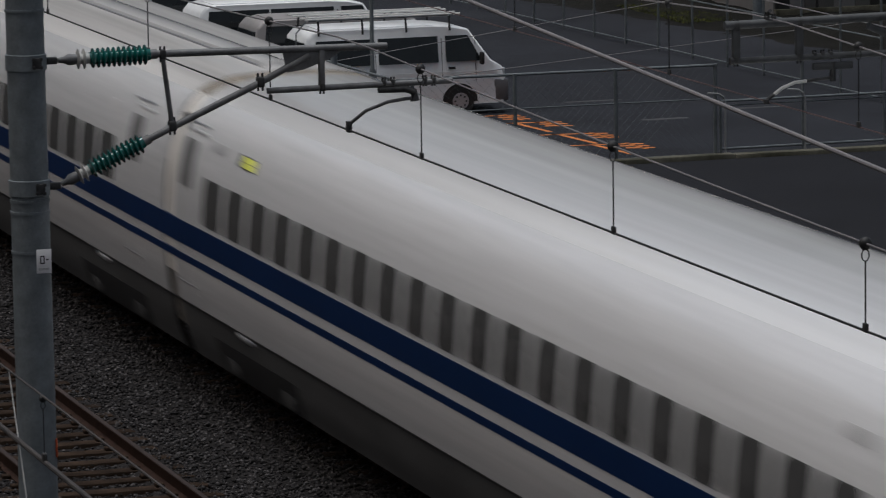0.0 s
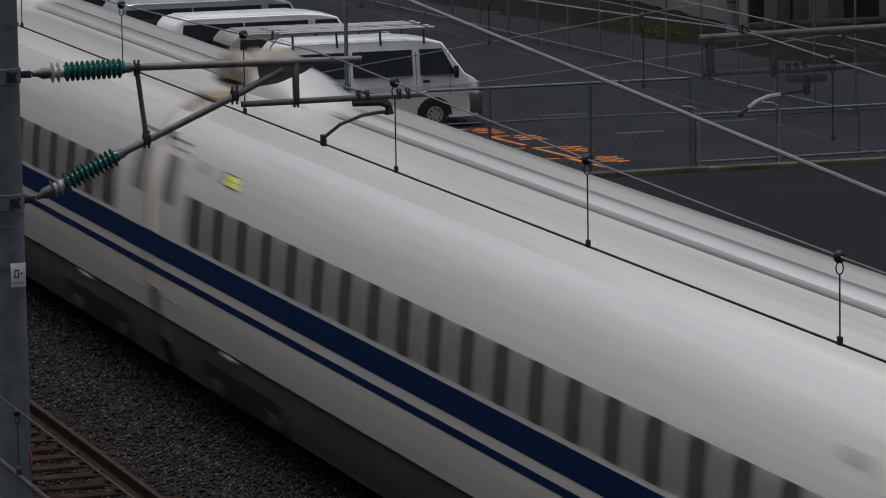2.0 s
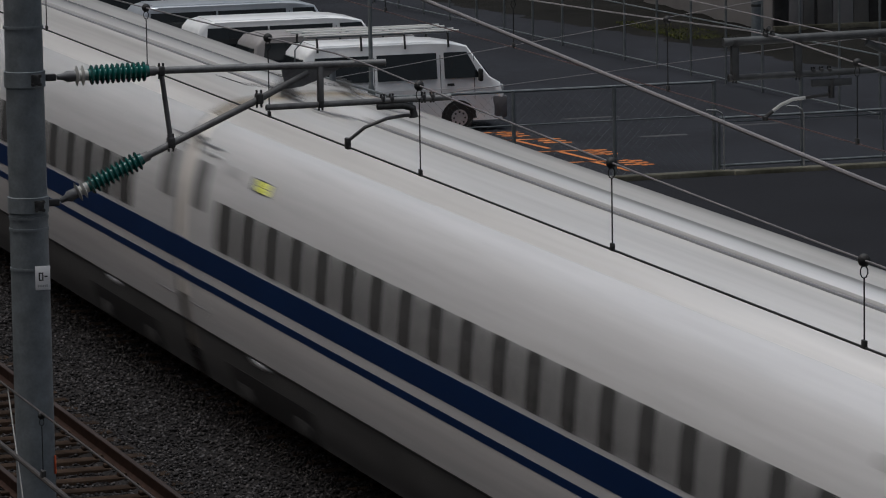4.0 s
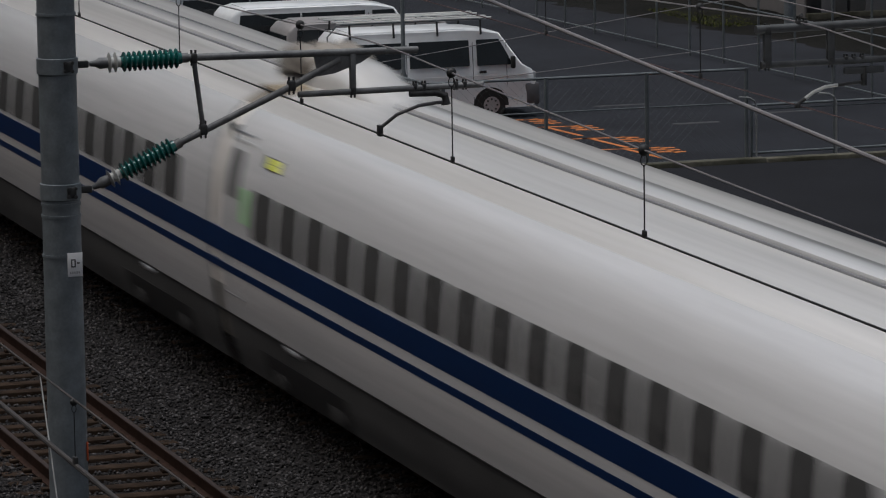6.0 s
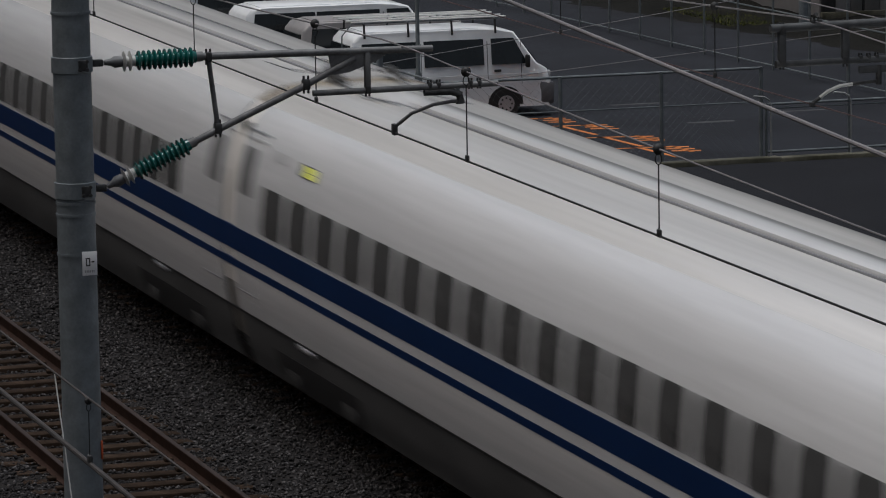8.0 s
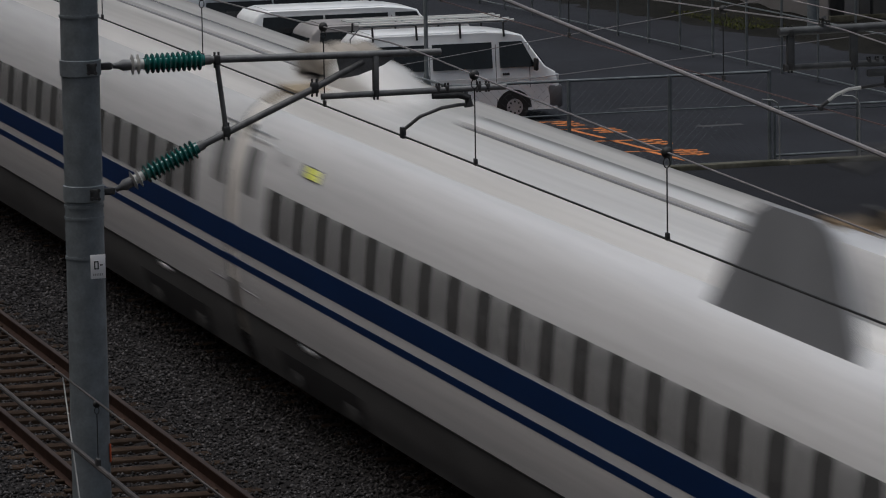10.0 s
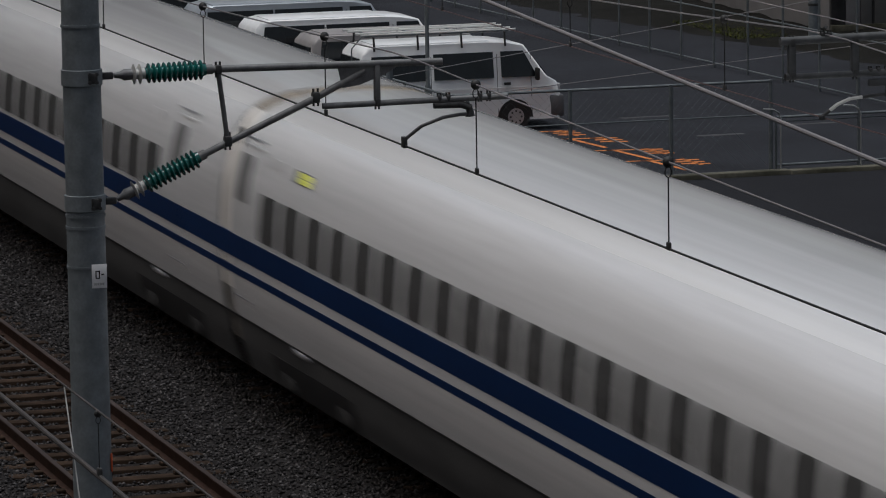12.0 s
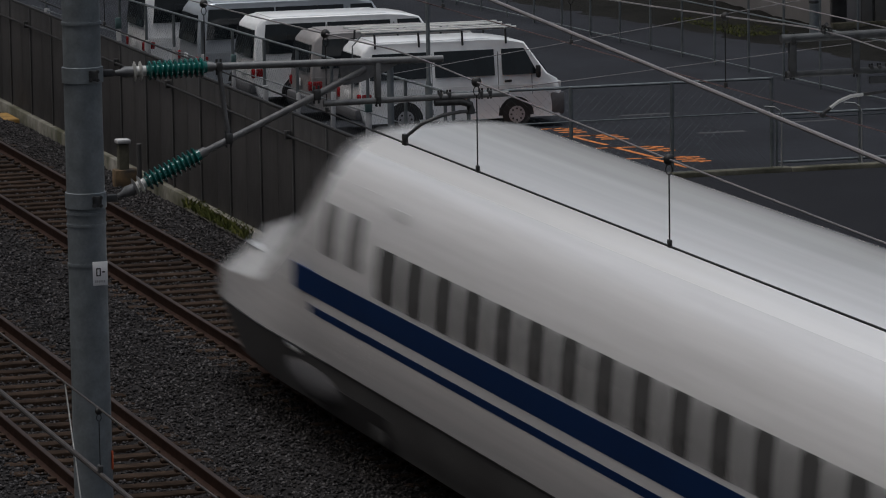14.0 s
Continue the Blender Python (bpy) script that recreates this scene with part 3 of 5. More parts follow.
# rear end, front end, pitch, extras
CARS = [("nose", "S", 1.04, ()), ("B", "V", 1.04, ()), ("A", "A", 1.04, ()), ("B", "S", 1.04, ("logo", "hump_s2", "duct")),
        ("A", "A", 1.04, ("hump_l", "duct_half", "panto_front")), ("T", "A", 1.04, ("hump_s", "duct", "single")), ("A", "A", 1.16, ("hump_s", "duct", "green_front")),
        ("H", "N", 1.16, ("hump_s", "duct", "green")), ("G", "N2", 1.16, ("hump_l", "duct", "green")), ("T", "A", 1.04, ("hump_s", "duct", "logo", "second_door")),
        ("A", "A", 1.04, ("hump_s", "duct")), ("B", "S", 1.04, ("hump_s", "panto_rear", "duct_front")), ("A", "A", 1.04, ("hump_l", "duct")),
        ("B", "V0", 1.04, ("logo", "hump_s", "duct")), ("A", "A", 1.04, ()), ("B", "nose", 1.04, ())]
CAR_L = 25.0


def rail_car(k):
    rear, front, pitch, extra = CARS[k]
    car = thing("rail_car", "white rail car with two blue stripes" + (" and a roof pantograph" if any(e.startswith("panto") for e in extra) else
                " and a wedge nose" if "nose" in (rear, front) else " and small dark windows"), "train car", "cars of the train")
    u0, u1 = -CAR_L + 0.22, -0.22
    if rear == "nose":
        u0 = -19.9
    if front == "nose":
        u1 = -5.1
    sides = [section(u, 0.98, 3.50, both=False) for u in (u0, u0 + 0.12, (u0 + u1) / 2, u1 - 0.12, u1)]
    bm = loft(bmesh.new(), sides)
    loft(bm, [[(u, -y, z) for u, y, z in ring] for ring in sides])
    part("body", bm, M_WHITE, car, "glossy white car body")
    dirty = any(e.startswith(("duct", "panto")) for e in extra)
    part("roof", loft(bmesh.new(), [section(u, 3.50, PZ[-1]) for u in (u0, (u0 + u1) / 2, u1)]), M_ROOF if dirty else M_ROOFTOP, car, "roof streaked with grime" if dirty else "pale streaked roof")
    part("skirt", loft(bmesh.new(), [section(u, 0.28, 0.965, grow=-0.012, both=False) + [(u, -y, z) for _, y, z in section(u, 0.28, 0.965, grow=-0.012, both=False)[::-1]] for u in (u0, u1)]), M_SKIRT, car, "dark grey underbody skirt")
    part("end_wall", boxed(u0 + 0.03, u0 + 0.08, -1.5, 1.5, 0.5, 3.3) if rear != "nose" else boxed(u1 - 0.08, u1 - 0.03, -1.5, 1.5, 0.5, 3.3), M_DARK, car)
    if rear != "nose":
        # below the hood a dark sheet paints the shade of the open gap
        part("gap_shade", loft(bmesh.new(), [section(u, 0.6, 1.38, grow=-0.06, both=False) for u in (u0 - 0.46, u0 + 0.02)]), M_JOINT, car, "dark sheet for the shade in the open gap between cars")
        part("hood_top", loft(bmesh.new(), [section(u, 3.52, PZ[-1], grow=-0.008) for u in (u0 - 0.40, u0 - 0.06)]), M_TANRUBBER, car, "sooty tan rubber on the hood")
        b = [section(u, 1.3, PZ[-1], grow=-0.025) for u in (u0 - 0.46, u0 + 0.02)]
        part("bellows", loft(bmesh.new(), b), M_CREAM, car, "cream rubber hood that closes the gap between cars")
    if rear == "nose":
        nose(car, u0, -1, 7.45)
    if front == "nose":
        nose(car, u1, 1, 7.45)
    n0 = u0 - (1.25 if rear == "nose" else 0.46)
    n1 = u1 + (1.25 if front == "nose" else 0)
    for s in (-1, 1):
        part("blue_stripe", band(n0, n1, 1.73, 2.02, s), M_BLUE, car, "broad dark blue stripe under the windows")
        part("thin_stripe", band(n0 + (0.75 if rear == "nose" else 0), n1, 1.52, 1.61, s), M_BLUE, car, "thin dark blue stripe")
        part("sill_seam", band(n0, n1, 0.955, 0.985, s, out=0.006, steps=1), M_BLACK, car, "black seam above the skirt")
    bogie(car, *((u0 + 3.4, u0 + 3.1) if rear != "nose" else (-19.4, -21.5)))
    bogie(car, *((u1 - 3.4, u1 - 3.77) if front != "nose" else (-5.6, -3.5)))
    # doors, windows and signs
    if rear == "nose":
        doors, first, sign_u = [-19.6, -18.55], -17.18, None
    else:
        d, w, s_u = ENDS_REAR[rear]
        doors, first, sign_u = [d - CAR_L], w - CAR_L, s_u - CAR_L
    if front == "nose":
        last = -8.5
        doors.append(-5.9)
    else:
        d, w = ENDS_FRONT[front]
        last = -w
        if d:
            doors.append(-d)
    if "second_door" in extra:
        doors.append(6.69 - CAR_L)
        first = 8.2 - CAR_L
    n = round((last - first) / pitch)
    step = (last - first) / n
    spots = [first + i * step for i in range(n + 1)]
    if "single" in extra:
        spots.append(5.21 - CAR_L)
    for side in (-1, 1):
        for u in spots:
            part("window", WIN_ME[pitch], None, car, at=at_side(u, side))
        for u in doors:
            door(car, u, side, trim=not (rear == "nose" and u < -18))
        if rear != "nose":
            up = (first + 0.1) if rear != "A" else 2.05 - CAR_L
            part("marking", band(up - 0.28, up + 0.28, 3.0, 3.11, side, out=0.006), M_PANEL, car, "small grey notice above the windows")
        else:
            part("marking", band(-17.35, -16.8, 3.0, 3.11, side, out=0.006), M_PANEL, car, "small grey notice above the windows")
        if front in ("A", "S", "V", "V0"):
            part("marking", band(last - 0.2, last + 0.2, 2.98, 3.10, side, out=0.006), M_PANEL, car, "small grey notice above the windows")
        if sign_u is not None:
            part("destination_sign", band(sign_u - 0.32, sign_u + 0.32, 2.95, 3.10, side, out=0.008), M_BLACK, car, "black destination sign")
            for za, zb in ((2.965, 3.022), (3.030, 3.088)):
                part("sign_letters", band(sign_u - 0.14, sign_u + 0.30, za, zb, side, out=0.012), M_LED, car, "lit yellow-green sign text as bars")
        if "logo" in extra:
            a = (1.9 if rear == "B" else 1.65) - CAR_L
            part("emblem", band(a - 0.45, a + 0.45, 2.82, 2.86, side, out=0.006), M_PANEL, car, "grey emblem bar")
            part("emblem", band(a - 0.30, a + 0.40, 2.58, 2.72, side, out=0.006), M_PANEL, car, "grey emblem bar")
            part("emblem", band(a - 0.45, a + 0.45, 2.42, 2.47, side, out=0.006), M_DARK, car, "dark emblem bar")
            part("emblem", band(a - 0.20, a + 0.45, 2.30, 2.36, side, out=0.006), M_ORANGE_MARK, car, "orange emblem bar")
        if "green" in extra:
            g = doors[0] + 0.62
            part("class_mark", band(g - 0.16, g + 0.16, 2.20, 2.62, side, out=0.006), M_GREEN, car, "green class mark beside the door")
        if "green_front" in extra:
            part("class_mark", band(-1.72, -1.40, 2.20, 2.62, side, out=0.006), M_GREEN, car, "green class mark beside the door")
    # roof
    for e in extra:
        if e == "duct":
            duct(car, u0 + 3.0, u1 - 0.6)
        elif e == "duct_half":
            duct(car, u0 + 4.8, -10.2)
        elif e == "duct_front":
            duct(car, -12.6, u1 - 0.6)
        elif e in ("hump_s", "hump_s2"):
            roof_hump(car, u0 - 0.25, "small")
        elif e == "hump_l":
            roof_hump(car, u0 - 0.35, "large")
        elif e == "panto_front":
            pantograph_set(car, -9.6)
        elif e == "panto_rear":
            pantograph_set(car, -22.1)
    part("roof_seam", loft(bmesh.new(), [section(u, 3.05, PZ[-1], grow=0.004) for u in (u1 - 0.10, u1 - 0.05)]), M_PANEL, car)
    return car


cars = [rail_car(k) for k in range(16)]


# ---- overhead line ----
MAST_X, WIRE_Y, WIRE_Z = -37.4, -4.26, 5.08


def insulator(ob, a, b, name="insulator"):
    """A ribbed rod insulator from a to b, with a pale collar at its foot."""
    a, b = Vector(a), Vector(b)
    d = b - a
    p = part(name, tubed([a + d * 0.0, a + d * 0.06, a + d * 0.10, a + d * 0.19], [0.022, 0.03, 0.05, 0.045], 14), M_TUBE, ob, "grey metal end cap")
    bm = bmesh.new()
    for i in range(2):
        c = a + d * (0.20 + 0.06 * i)
        tube(bm, [c - d * 0.02, c, c + d * 0.02], [0.04, 0.088, 0.04], 18)
    tube(bm, [a + d * 0.17, a + d * 0.35], 0.045, 12)
    part("collar", bm, M_PORC, p, "pale porcelain sheds")
    pts, rad = [a + d * 0.31], [0.05]
    for i in range(11):
        k = 0.33 + 0.053 * i
        pts += [a + d * k, a + d * (k + 0.010), a + d * (k + 0.018), a + d * (k + 0.027), a + d * (k + 0.036)]
        rad += [0.05, 0.078, 0.087, 0.083, 0.053]
    pts.append(a + d * 0.93)
    rad.append(0.05)
    part("ribbed_core", tubed(pts, rad, 18), M_INSUL, p, "green glazed ribbed sheds")
    part("cap", tubed([a + d * 0.92, a + d], 0.043, 14), M_TUBE, p, "grey metal end cap")
    return p


def clamp(ob, c, size=0.05):
    bm = bmesh.new()
    c = Vector(c)
    box(bm, c.x - size, c.x + size, c.y - size * 0.7, c.y + size * 0.7, c.z - size, c.z + size, bevel=0.012)
    for s in (-1, 1):
        tube(bm, [(c.x, c.y + s * size * 0.45, c.z - size * 1.7), (c.x, c.y + s * size * 0.45, c.z + size * 1.7)], 0.01, 6)
    part("clamp", bm, M_FITTING, ob, "dark bolted clamp")


def mast(x, y, out, name, label):
    """A round steel pole."""
    m = thing(name, label, "catenary pole", "catenary poles")
    part("shaft", tubed([(x, y, -0.9), (x, y, 4.0), (x, y, 9.5)], [0.172, 0.165, 0.155], 28), M_GALV, m, "grey galvanised steel pole")
    for z in (4.66, 4.56, 4.22, 6.28):
        part("band", tubed([(x, y, z - 0.012), (x, y, z + 0.012)], 0.171, 28), M_GALV, m)
    for z in (5.84, 4.77):
        bm = tubed([(x, y, z - 0.07), (x, y, z - 0.065), (x, y, z + 0.065), (x, y, z + 0.07)], [0.165, 0.176, 0.176, 0.165], 28)
        b = part("bracket", bm, M_GALV, m, "steel band with bolts")
        part("hinge", boxed(x - 0.03, x + 0.03, y + out * 0.15, y + out * 0.27, z - 0.03, z + 0.03, bevel=0.01), M_FITTING, b, "dark hinge")
        bm = bmesh.new()
        for dz in (-0.035, 0.035):
            for dy in (0.03, 0.09):
                tube(bm, [(x + 0.15, y + out * dy, z + dz), (x + 0.20, y + out * dy, z + dz)], 0.016, 6)
        box(bm, x + 0.14, x + 0.185, y + out * 0.06 - 0.04, y + out * 0.06 + 0.04, z - 0.045, z + 0.045, bevel=0.01)
        part("bolts", bm, M_FITTING, b, "dark bolted clamp")
    return m


def cantilever(x, y, out, wy, name, label, wz=WIRE_Z, over=0.87):
    """The hinged bracket from the pole at y to the wire at wy."""
    c = thing(name, label, "cantilever", "cantilevers")
    h = y + out * 0.28
    top_i = h + out * 0.86
    insulator(c, (x, h, 5.84), (x, top_i, 5.855))
    tip = wy + out * 0.28
    part("top_tube", tubed([(x, top_i - out * 0.02, 5.855), (x, tip, 5.83)], 0.032, 14), M_TUBE, c, "upper steel tube")
    low = (x, h + out * 0.78, 5.13)
    insulator(c, (x, h, 4.78), low)
    knee = wy - out * 0.42
    part("brace_tube", tubed([low, (x, wy - out * 0.87, 5.56), (x, knee, 5.78)], 0.030, 14), M_TUBE, c, "sloping steel tube")
    part("gusset", prism(bmesh.new(), [(knee - out * 0.24, 5.84), (knee + out * 0.35, 5.84), (knee + out * 0.18, 5.74), (knee - out * 0.05, 5.66), (knee - out * 0.2, 5.64)], "x", x - 0.012, x + 0.012), M_TUBE, c, "steel gusset plate")
    lk = y + out * 1.19
    part("link", tubed([(x, lk, 5.84), (x, lk + out * 0.07, 5.24)], 0.022, 10), M_TUBE, c, "steel link tube")
    clamp(c, (x, lk, 5.85), 0.04)
    clamp(c, (x, lk + out * 0.07, 5.23), 0.045)
    clamp(c, (x, wy - out * 0.86, 5.57), 0.045)
    part("registration_tube", tubed([(x, wy - out * 0.80, 5.49), (x, wy + out * over, 5.50)], 0.027, 12), M_TUBE, c, "horizontal steel tube")
    part("hanger", boxed(x - 0.03, x + 0.03, wy - out * 0.31 - 0.025, wy - out * 0.31 + 0.025, 5.49, 5.83, bevel=0.008), M_TUBE, c, "flat steel hanger")
    clamp(c, (x, wy - out * 0.31, 5.50), 0.035)
    for q in (0.25, 0.33, 0.62, 0.70):
        clamp(c, (x, wy + out * q, 5.51), 0.028)
    arm = [(x, wy + out * 0.50, 5.36), (x, wy + out * 0.44, 5.36), (x, wy + out * 0.28, 5.34), (x - 0.12, wy + out * 0.12, 5.26), (x - 0.25, wy, wz + 0.05)]
    part("arm_holder", tubed([(x, wy + out * 0.20, 5.45), (x, wy + out * 0.44, 5.45), (x, wy + out * 0.52, 5.42), (x, wy + out * 0.53, 5.34)], [0.03, 0.035, 0.035, 0.045], 10), M_FITTING, c, "dark curved arm holder")
    part("steady_arm", tubed(arm, 0.016, 10), M_TUBE, c, "curved steady arm that holds the wire")
    x -= 0.25
    part("wire_clip", boxed(x - 0.04, x + 0.04, wy - 0.02, wy + 0.02, wz - 0.02, wz + 0.08, bevel=0.008), M_FITTING, c, "dark wire clip")
    return c


def wire(name, y, z, r, material, label, x0=-170, x1=-4, sag=None):
    pts = [(x, y, z if sag is None else sag(x)) for x in np.linspace(x0, x1, 167 if sag else 2)]
    return tagged(part(name, tubed(pts, r, 8), material), label, "overhead wire", "overhead wires")


def dropper(x, y, z0, z1, r=0.035, k=1.0):
    d = thing("dropper", "thin dropper wire with a black rubber hanger", "dropper", "droppers")
    part("hanger_ball", ball(bmesh.new(), (x, y, z1), r * 1.25, 0.8, 1, 1), M_BLACK, d, "black rubber hanger")
    bm = bmesh.new()
    ring = [(x, y + 0.026 * k * math.sin(a), z1 - (0.075 - 0.04 * math.cos(a)) * k) for a in [math.tau * i / 10 for i in range(11)]]
    tube(bm, ring, 0.005 * k, 6)
    tube(bm, [(x, y, z1 - 0.115 * k), (x, y, z0)], 0.0058 * k, 6)
    part("rod", bm, M_WIRE, d, "thin steel rod")
    part("clip", boxed(x - 0.03, x + 0.03, y - 0.012, y + 0.012, z0 - 0.01, z0 + 0.05, bevel=0.006), M_FITTING, d, "dark wire clip")
    return d


mast(MAST_X, -7.17, 1, "catenary_pole", "tall grey galvanised steel catenary pole beside the track")
cantilever(MAST_X, -7.17, 1, WIRE_Y, "cantilever", "grey tubular cantilever with green ribbed insulators")
mast(-38.4, 3.4, -1, "catenary_pole", "tall grey galvanised steel catenary pole by the fence")


def far_cantilever(x, y):
    """The bracket over the train's track: two level tubes with hangers and a pale steady arm."""
    c = thing("cantilever", "grey tubular cantilever with a pale steady arm", "cantilever", "cantilevers")
    insulator(c, (x, y - 0.28, 5.80), (x, y - 1.14, 5.79))
    part("top_tube", tubed([(x, y - 1.12, 5.79), (x, -0.46, 5.76)], 0.040, 14), M_DULLTUBE, c, "upper steel tube")
    insulator(c, (x, y - 0.28, 4.78), (x, y - 1.06, 5.06))
    part("brace_tube", tubed([(x, y - 1.04, 5.05), (x, 0.95, 5.70)], 0.034, 14), M_DULLTUBE, c, "sloping steel tube")
    low = part("registration_tube", tubed([(x, 1.30, 5.44), (x, -0.39, 5.43)], 0.030, 12), M_DULLTUBE, c, "horizontal steel tube")
    part("end_cap", tubed([(x, -0.38, 5.43), (x, -0.41, 5.43)], 0.036, 12), M_FITTING, low)
    for q in (-0.35, 0.27):
        part("hanger", boxed(x - 0.03, x + 0.03, q - 0.035, q + 0.035, 5.43, 5.75, bevel=0.008), M_DULLTUBE, c, "flat steel hanger")
        clamp(c, (x, q, 5.745), 0.04)
        clamp(c, (x, q, 5.44), 0.035)
    for q in (-0.05, 0.02):
        clamp(c, (x, q, 5.80), 0.028)
    part("saddle", tubed([(x, -0.03, 5.78), (x, -0.03, 5.86), (x + 0.05, -0.03, 5.88)], 0.018, 8), M_FITTING, c, "dark messenger saddle")
    for q in (0.42, 0.50, 0.58):
        clamp(c, (x, q, 5.45), 0.028)
    holder = part("arm_holder", boxed(x - 0.025, x + 0.025, 0.40, 0.80, 5.31, 5.38, bevel=0.015), M_DULLTUBE, c, "grey arm holder")
    part("pin", tubed([(x, 0.60, 5.38), (x, 0.60, 5.20)], 0.03, 10), M_FITTING, holder, "dark pin")
    arm = part("steady_arm", tubed([(x, 0.34, 5.215), (x, 0.22, 5.205), (x, 0.10, 5.16), (x, 0.02, 5.105)], 0.016, 10), M_PALEPIPE, c, "pale curved steady arm that holds the wire")
    part("arm_end", tubed([(x, 0.60, 5.235), (x, 0.46, 5.225), (x, 0.34, 5.215)], 0.016, 10), M_FITTING, arm, "dark arm end")
    part("arm_end", tubed([(x, 0.02, 5.105), (x, -0.06, 5.05)], 0.018, 10), M_FITTING, arm, "dark arm end")
    part("wire_clip", boxed(x - 0.03, x + 0.03, -0.075, -0.035, 5.02, 5.065, bevel=0.008), M_FITTING, c, "dark wire clip")


far_cantilever(-38.4, 3.4)
wire("contact_wire", WIRE_Y, WIRE_Z, 0.0095, M_WIRE, "dark contact wire over the nearer track")


def hung(support, top, sag):
    """The height of a wire that hangs between supports 50 m apart."""
    def z(x):
        k = ((x - support) % 50) / 50
        return top - 4 * sag * k * (1 - k)
    return z


NEAR_HANG, FAR_HANG = hung(-37.6, 5.88, 0.34), hung(-38.5, 5.82, 0.50)
wire("messenger_wire", WIRE_Y, 0, 0.0075, M_FEEDER, "thin grey messenger wire above the contact wire", sag=NEAR_HANG)
wire("return_wire", 3.2, 5.155, 0.007, M_FEEDER, "thin grey return wire beside the far poles")
wire("contact_wire", 0.0, 5.03, 0.0065, M_COPPER, "copper-coloured contact wire over the train")
wire("messenger_wire", 0.0, 0, 0.0075, M_FEEDER, "thin grey messenger wire over the train", sag=FAR_HANG)
wire("feeder_cable", -9.0, 0, 0.0098, M_FEEDER, "thick pale feeder cable crossing high in front", x0=-62, x1=-5, sag=lambda x: 7.74 - 0.0438 * (x + 15.12))
low_wire = wire("messenger_wire", -10.0, 5.40, 0.0065, M_NEARWIRE, "thin grey messenger wire near the bridge")
wire("contact_wire", -10.0, 5.03, 0.015, M_NEARWIRE, "grey contact wire near the bridge")
for i in range(-4, 8):
    dropper(-30.79 - 4.72 * i, WIRE_Y, WIRE_Z, NEAR_HANG(-30.79 - 4.72 * i))
for i in range(-3, 7):
    dropper(-41.1 - 4.75 * i, 0.0, 5.03, FAR_HANG(-41.1 - 4.75 * i))
low = dropper(-24.06, -10.0, 5.03, 5.385, 0.018, 0.5)
part("rope", tubed([(-24.95, -10.0, 5.40), (-24.8, -9.99, 5.05), (-24.6, -9.98, 4.6), (-24.5, -9.97, 3.0), (-24.4, -9.95, -0.4)], 0.004, 6), M_PALEPIPE, low_wire, "thin pale rope hanging from the wire")
for x, h in ((-62.0, 9.7), (-5.0, 7.6)):
    pl = thing("feeder_pole", "grey steel pole that carries the feeder cable", "pole", "feeder poles")
    part("shaft", tubed([(x, -9.3, -0.9), (x, -9.3, h)], [0.16, 0.14], 20), M_GALV, pl)
    part("bracket", boxed(x - 0.04, x + 0.04, -9.3, -8.95, h - 0.28, h - 0.16, bevel=0.01), M_GALV, pl)

for (y0, z0), (y1, z1) in (((2.6, 3.03), (12.0, 4.23)), ((2.6, 2.6), (12.0, 3.34))):
    tagged(part("span_wire", tubed([(-62, y0, z0), (-62, y1, z1)], 0.006, 6), M_FEEDER), "thin grey span wire over the lane", "overhead wire", "overhead wires")
for y, h in ((2.62, 3.2), (12.1, 4.4)):
    sp = thing("span_pole", "slim grey pole that holds the span wires", "pole", "span poles")
    part("shaft", tubed([(-62, y, LOT - 0.05), (-62, y, h)], 0.05, 10), M_GALV, sp)

# number plate on the pole
plate = thing("pole_plate", "small white enamel plate with dark marks on the pole", "sign")
PX, PYY = MAST_X + 0.166, -7.10
part("plate", boxed(PX, PX + 0.006, PYY - 0.065, PYY + 0.065, 4.05, 4.255, bevel=0.002), M_SIGN, plate)
bm = bmesh.new()
box(bm, PX + 0.006, PX + 0.008, PYY - 0.035, PYY - 0.025, 4.130, 4.200)
box(bm, PX + 0.006, PX + 0.008, PYY - 0.005, PYY + 0.005, 4.130, 4.200)
box(bm, PX + 0.006, PX + 0.008, PYY - 0.025, PYY - 0.005, 4.190, 4.200)
box(bm, PX + 0.006, PX + 0.008, PYY - 0.025, PYY - 0.005, 4.130, 4.140)
box(bm, PX + 0.006, PX + 0.008, PYY + 0.015, PYY + 0.04, 4.160, 4.172)
part("marks", bm, M_BLACK, plate, "dark marks as bars")
bm = bmesh.new()
for i in range(6):
    box(bm, PX + 0.006, PX + 0.0075, PYY - 0.045 + i * 0.015, PYY - 0.036 + i * 0.015, 4.075, 4.095)
part("marks", bm, M_PANEL, plate, "small grey marks as bars")
tagged(part("orange_tape", boxed(MAST_X + 0.06, MAST_X + 0.10, -7.17 + 0.142, -7.17 + 0.158, 2.44, 2.60, bevel=0.003), M_ORANGE), "strip of orange tape on the pole", "tape")


# ---- sheet fence along the railway ----
FTOP, FBASE = 1.95, -0.16
fence = thing("sheet_fence", "dark grey sheet fence on a mossy concrete footing", "fence")
part("footing", boxed(-140, -30, FAR_FENCE - 0.02, FAR_FENCE + 0.22, LOT - 0.3, FBASE, bevel=0.03), M_FOOT, fence, "stained mossy concrete footing")
pm = bmesh.new()
box(pm, -0.492, 0.492, 0.0, 0.03, FBASE, FTOP, bevel=0.008)
panel_me = mesh_of(pm, "panel", M_FENCE)
post_me = mesh_of(boxed(-0.03, 0.03, 0.0, 0.03, FBASE - 0.1, FTOP + 0.06, bevel=0.008), "post", M_FPOST)
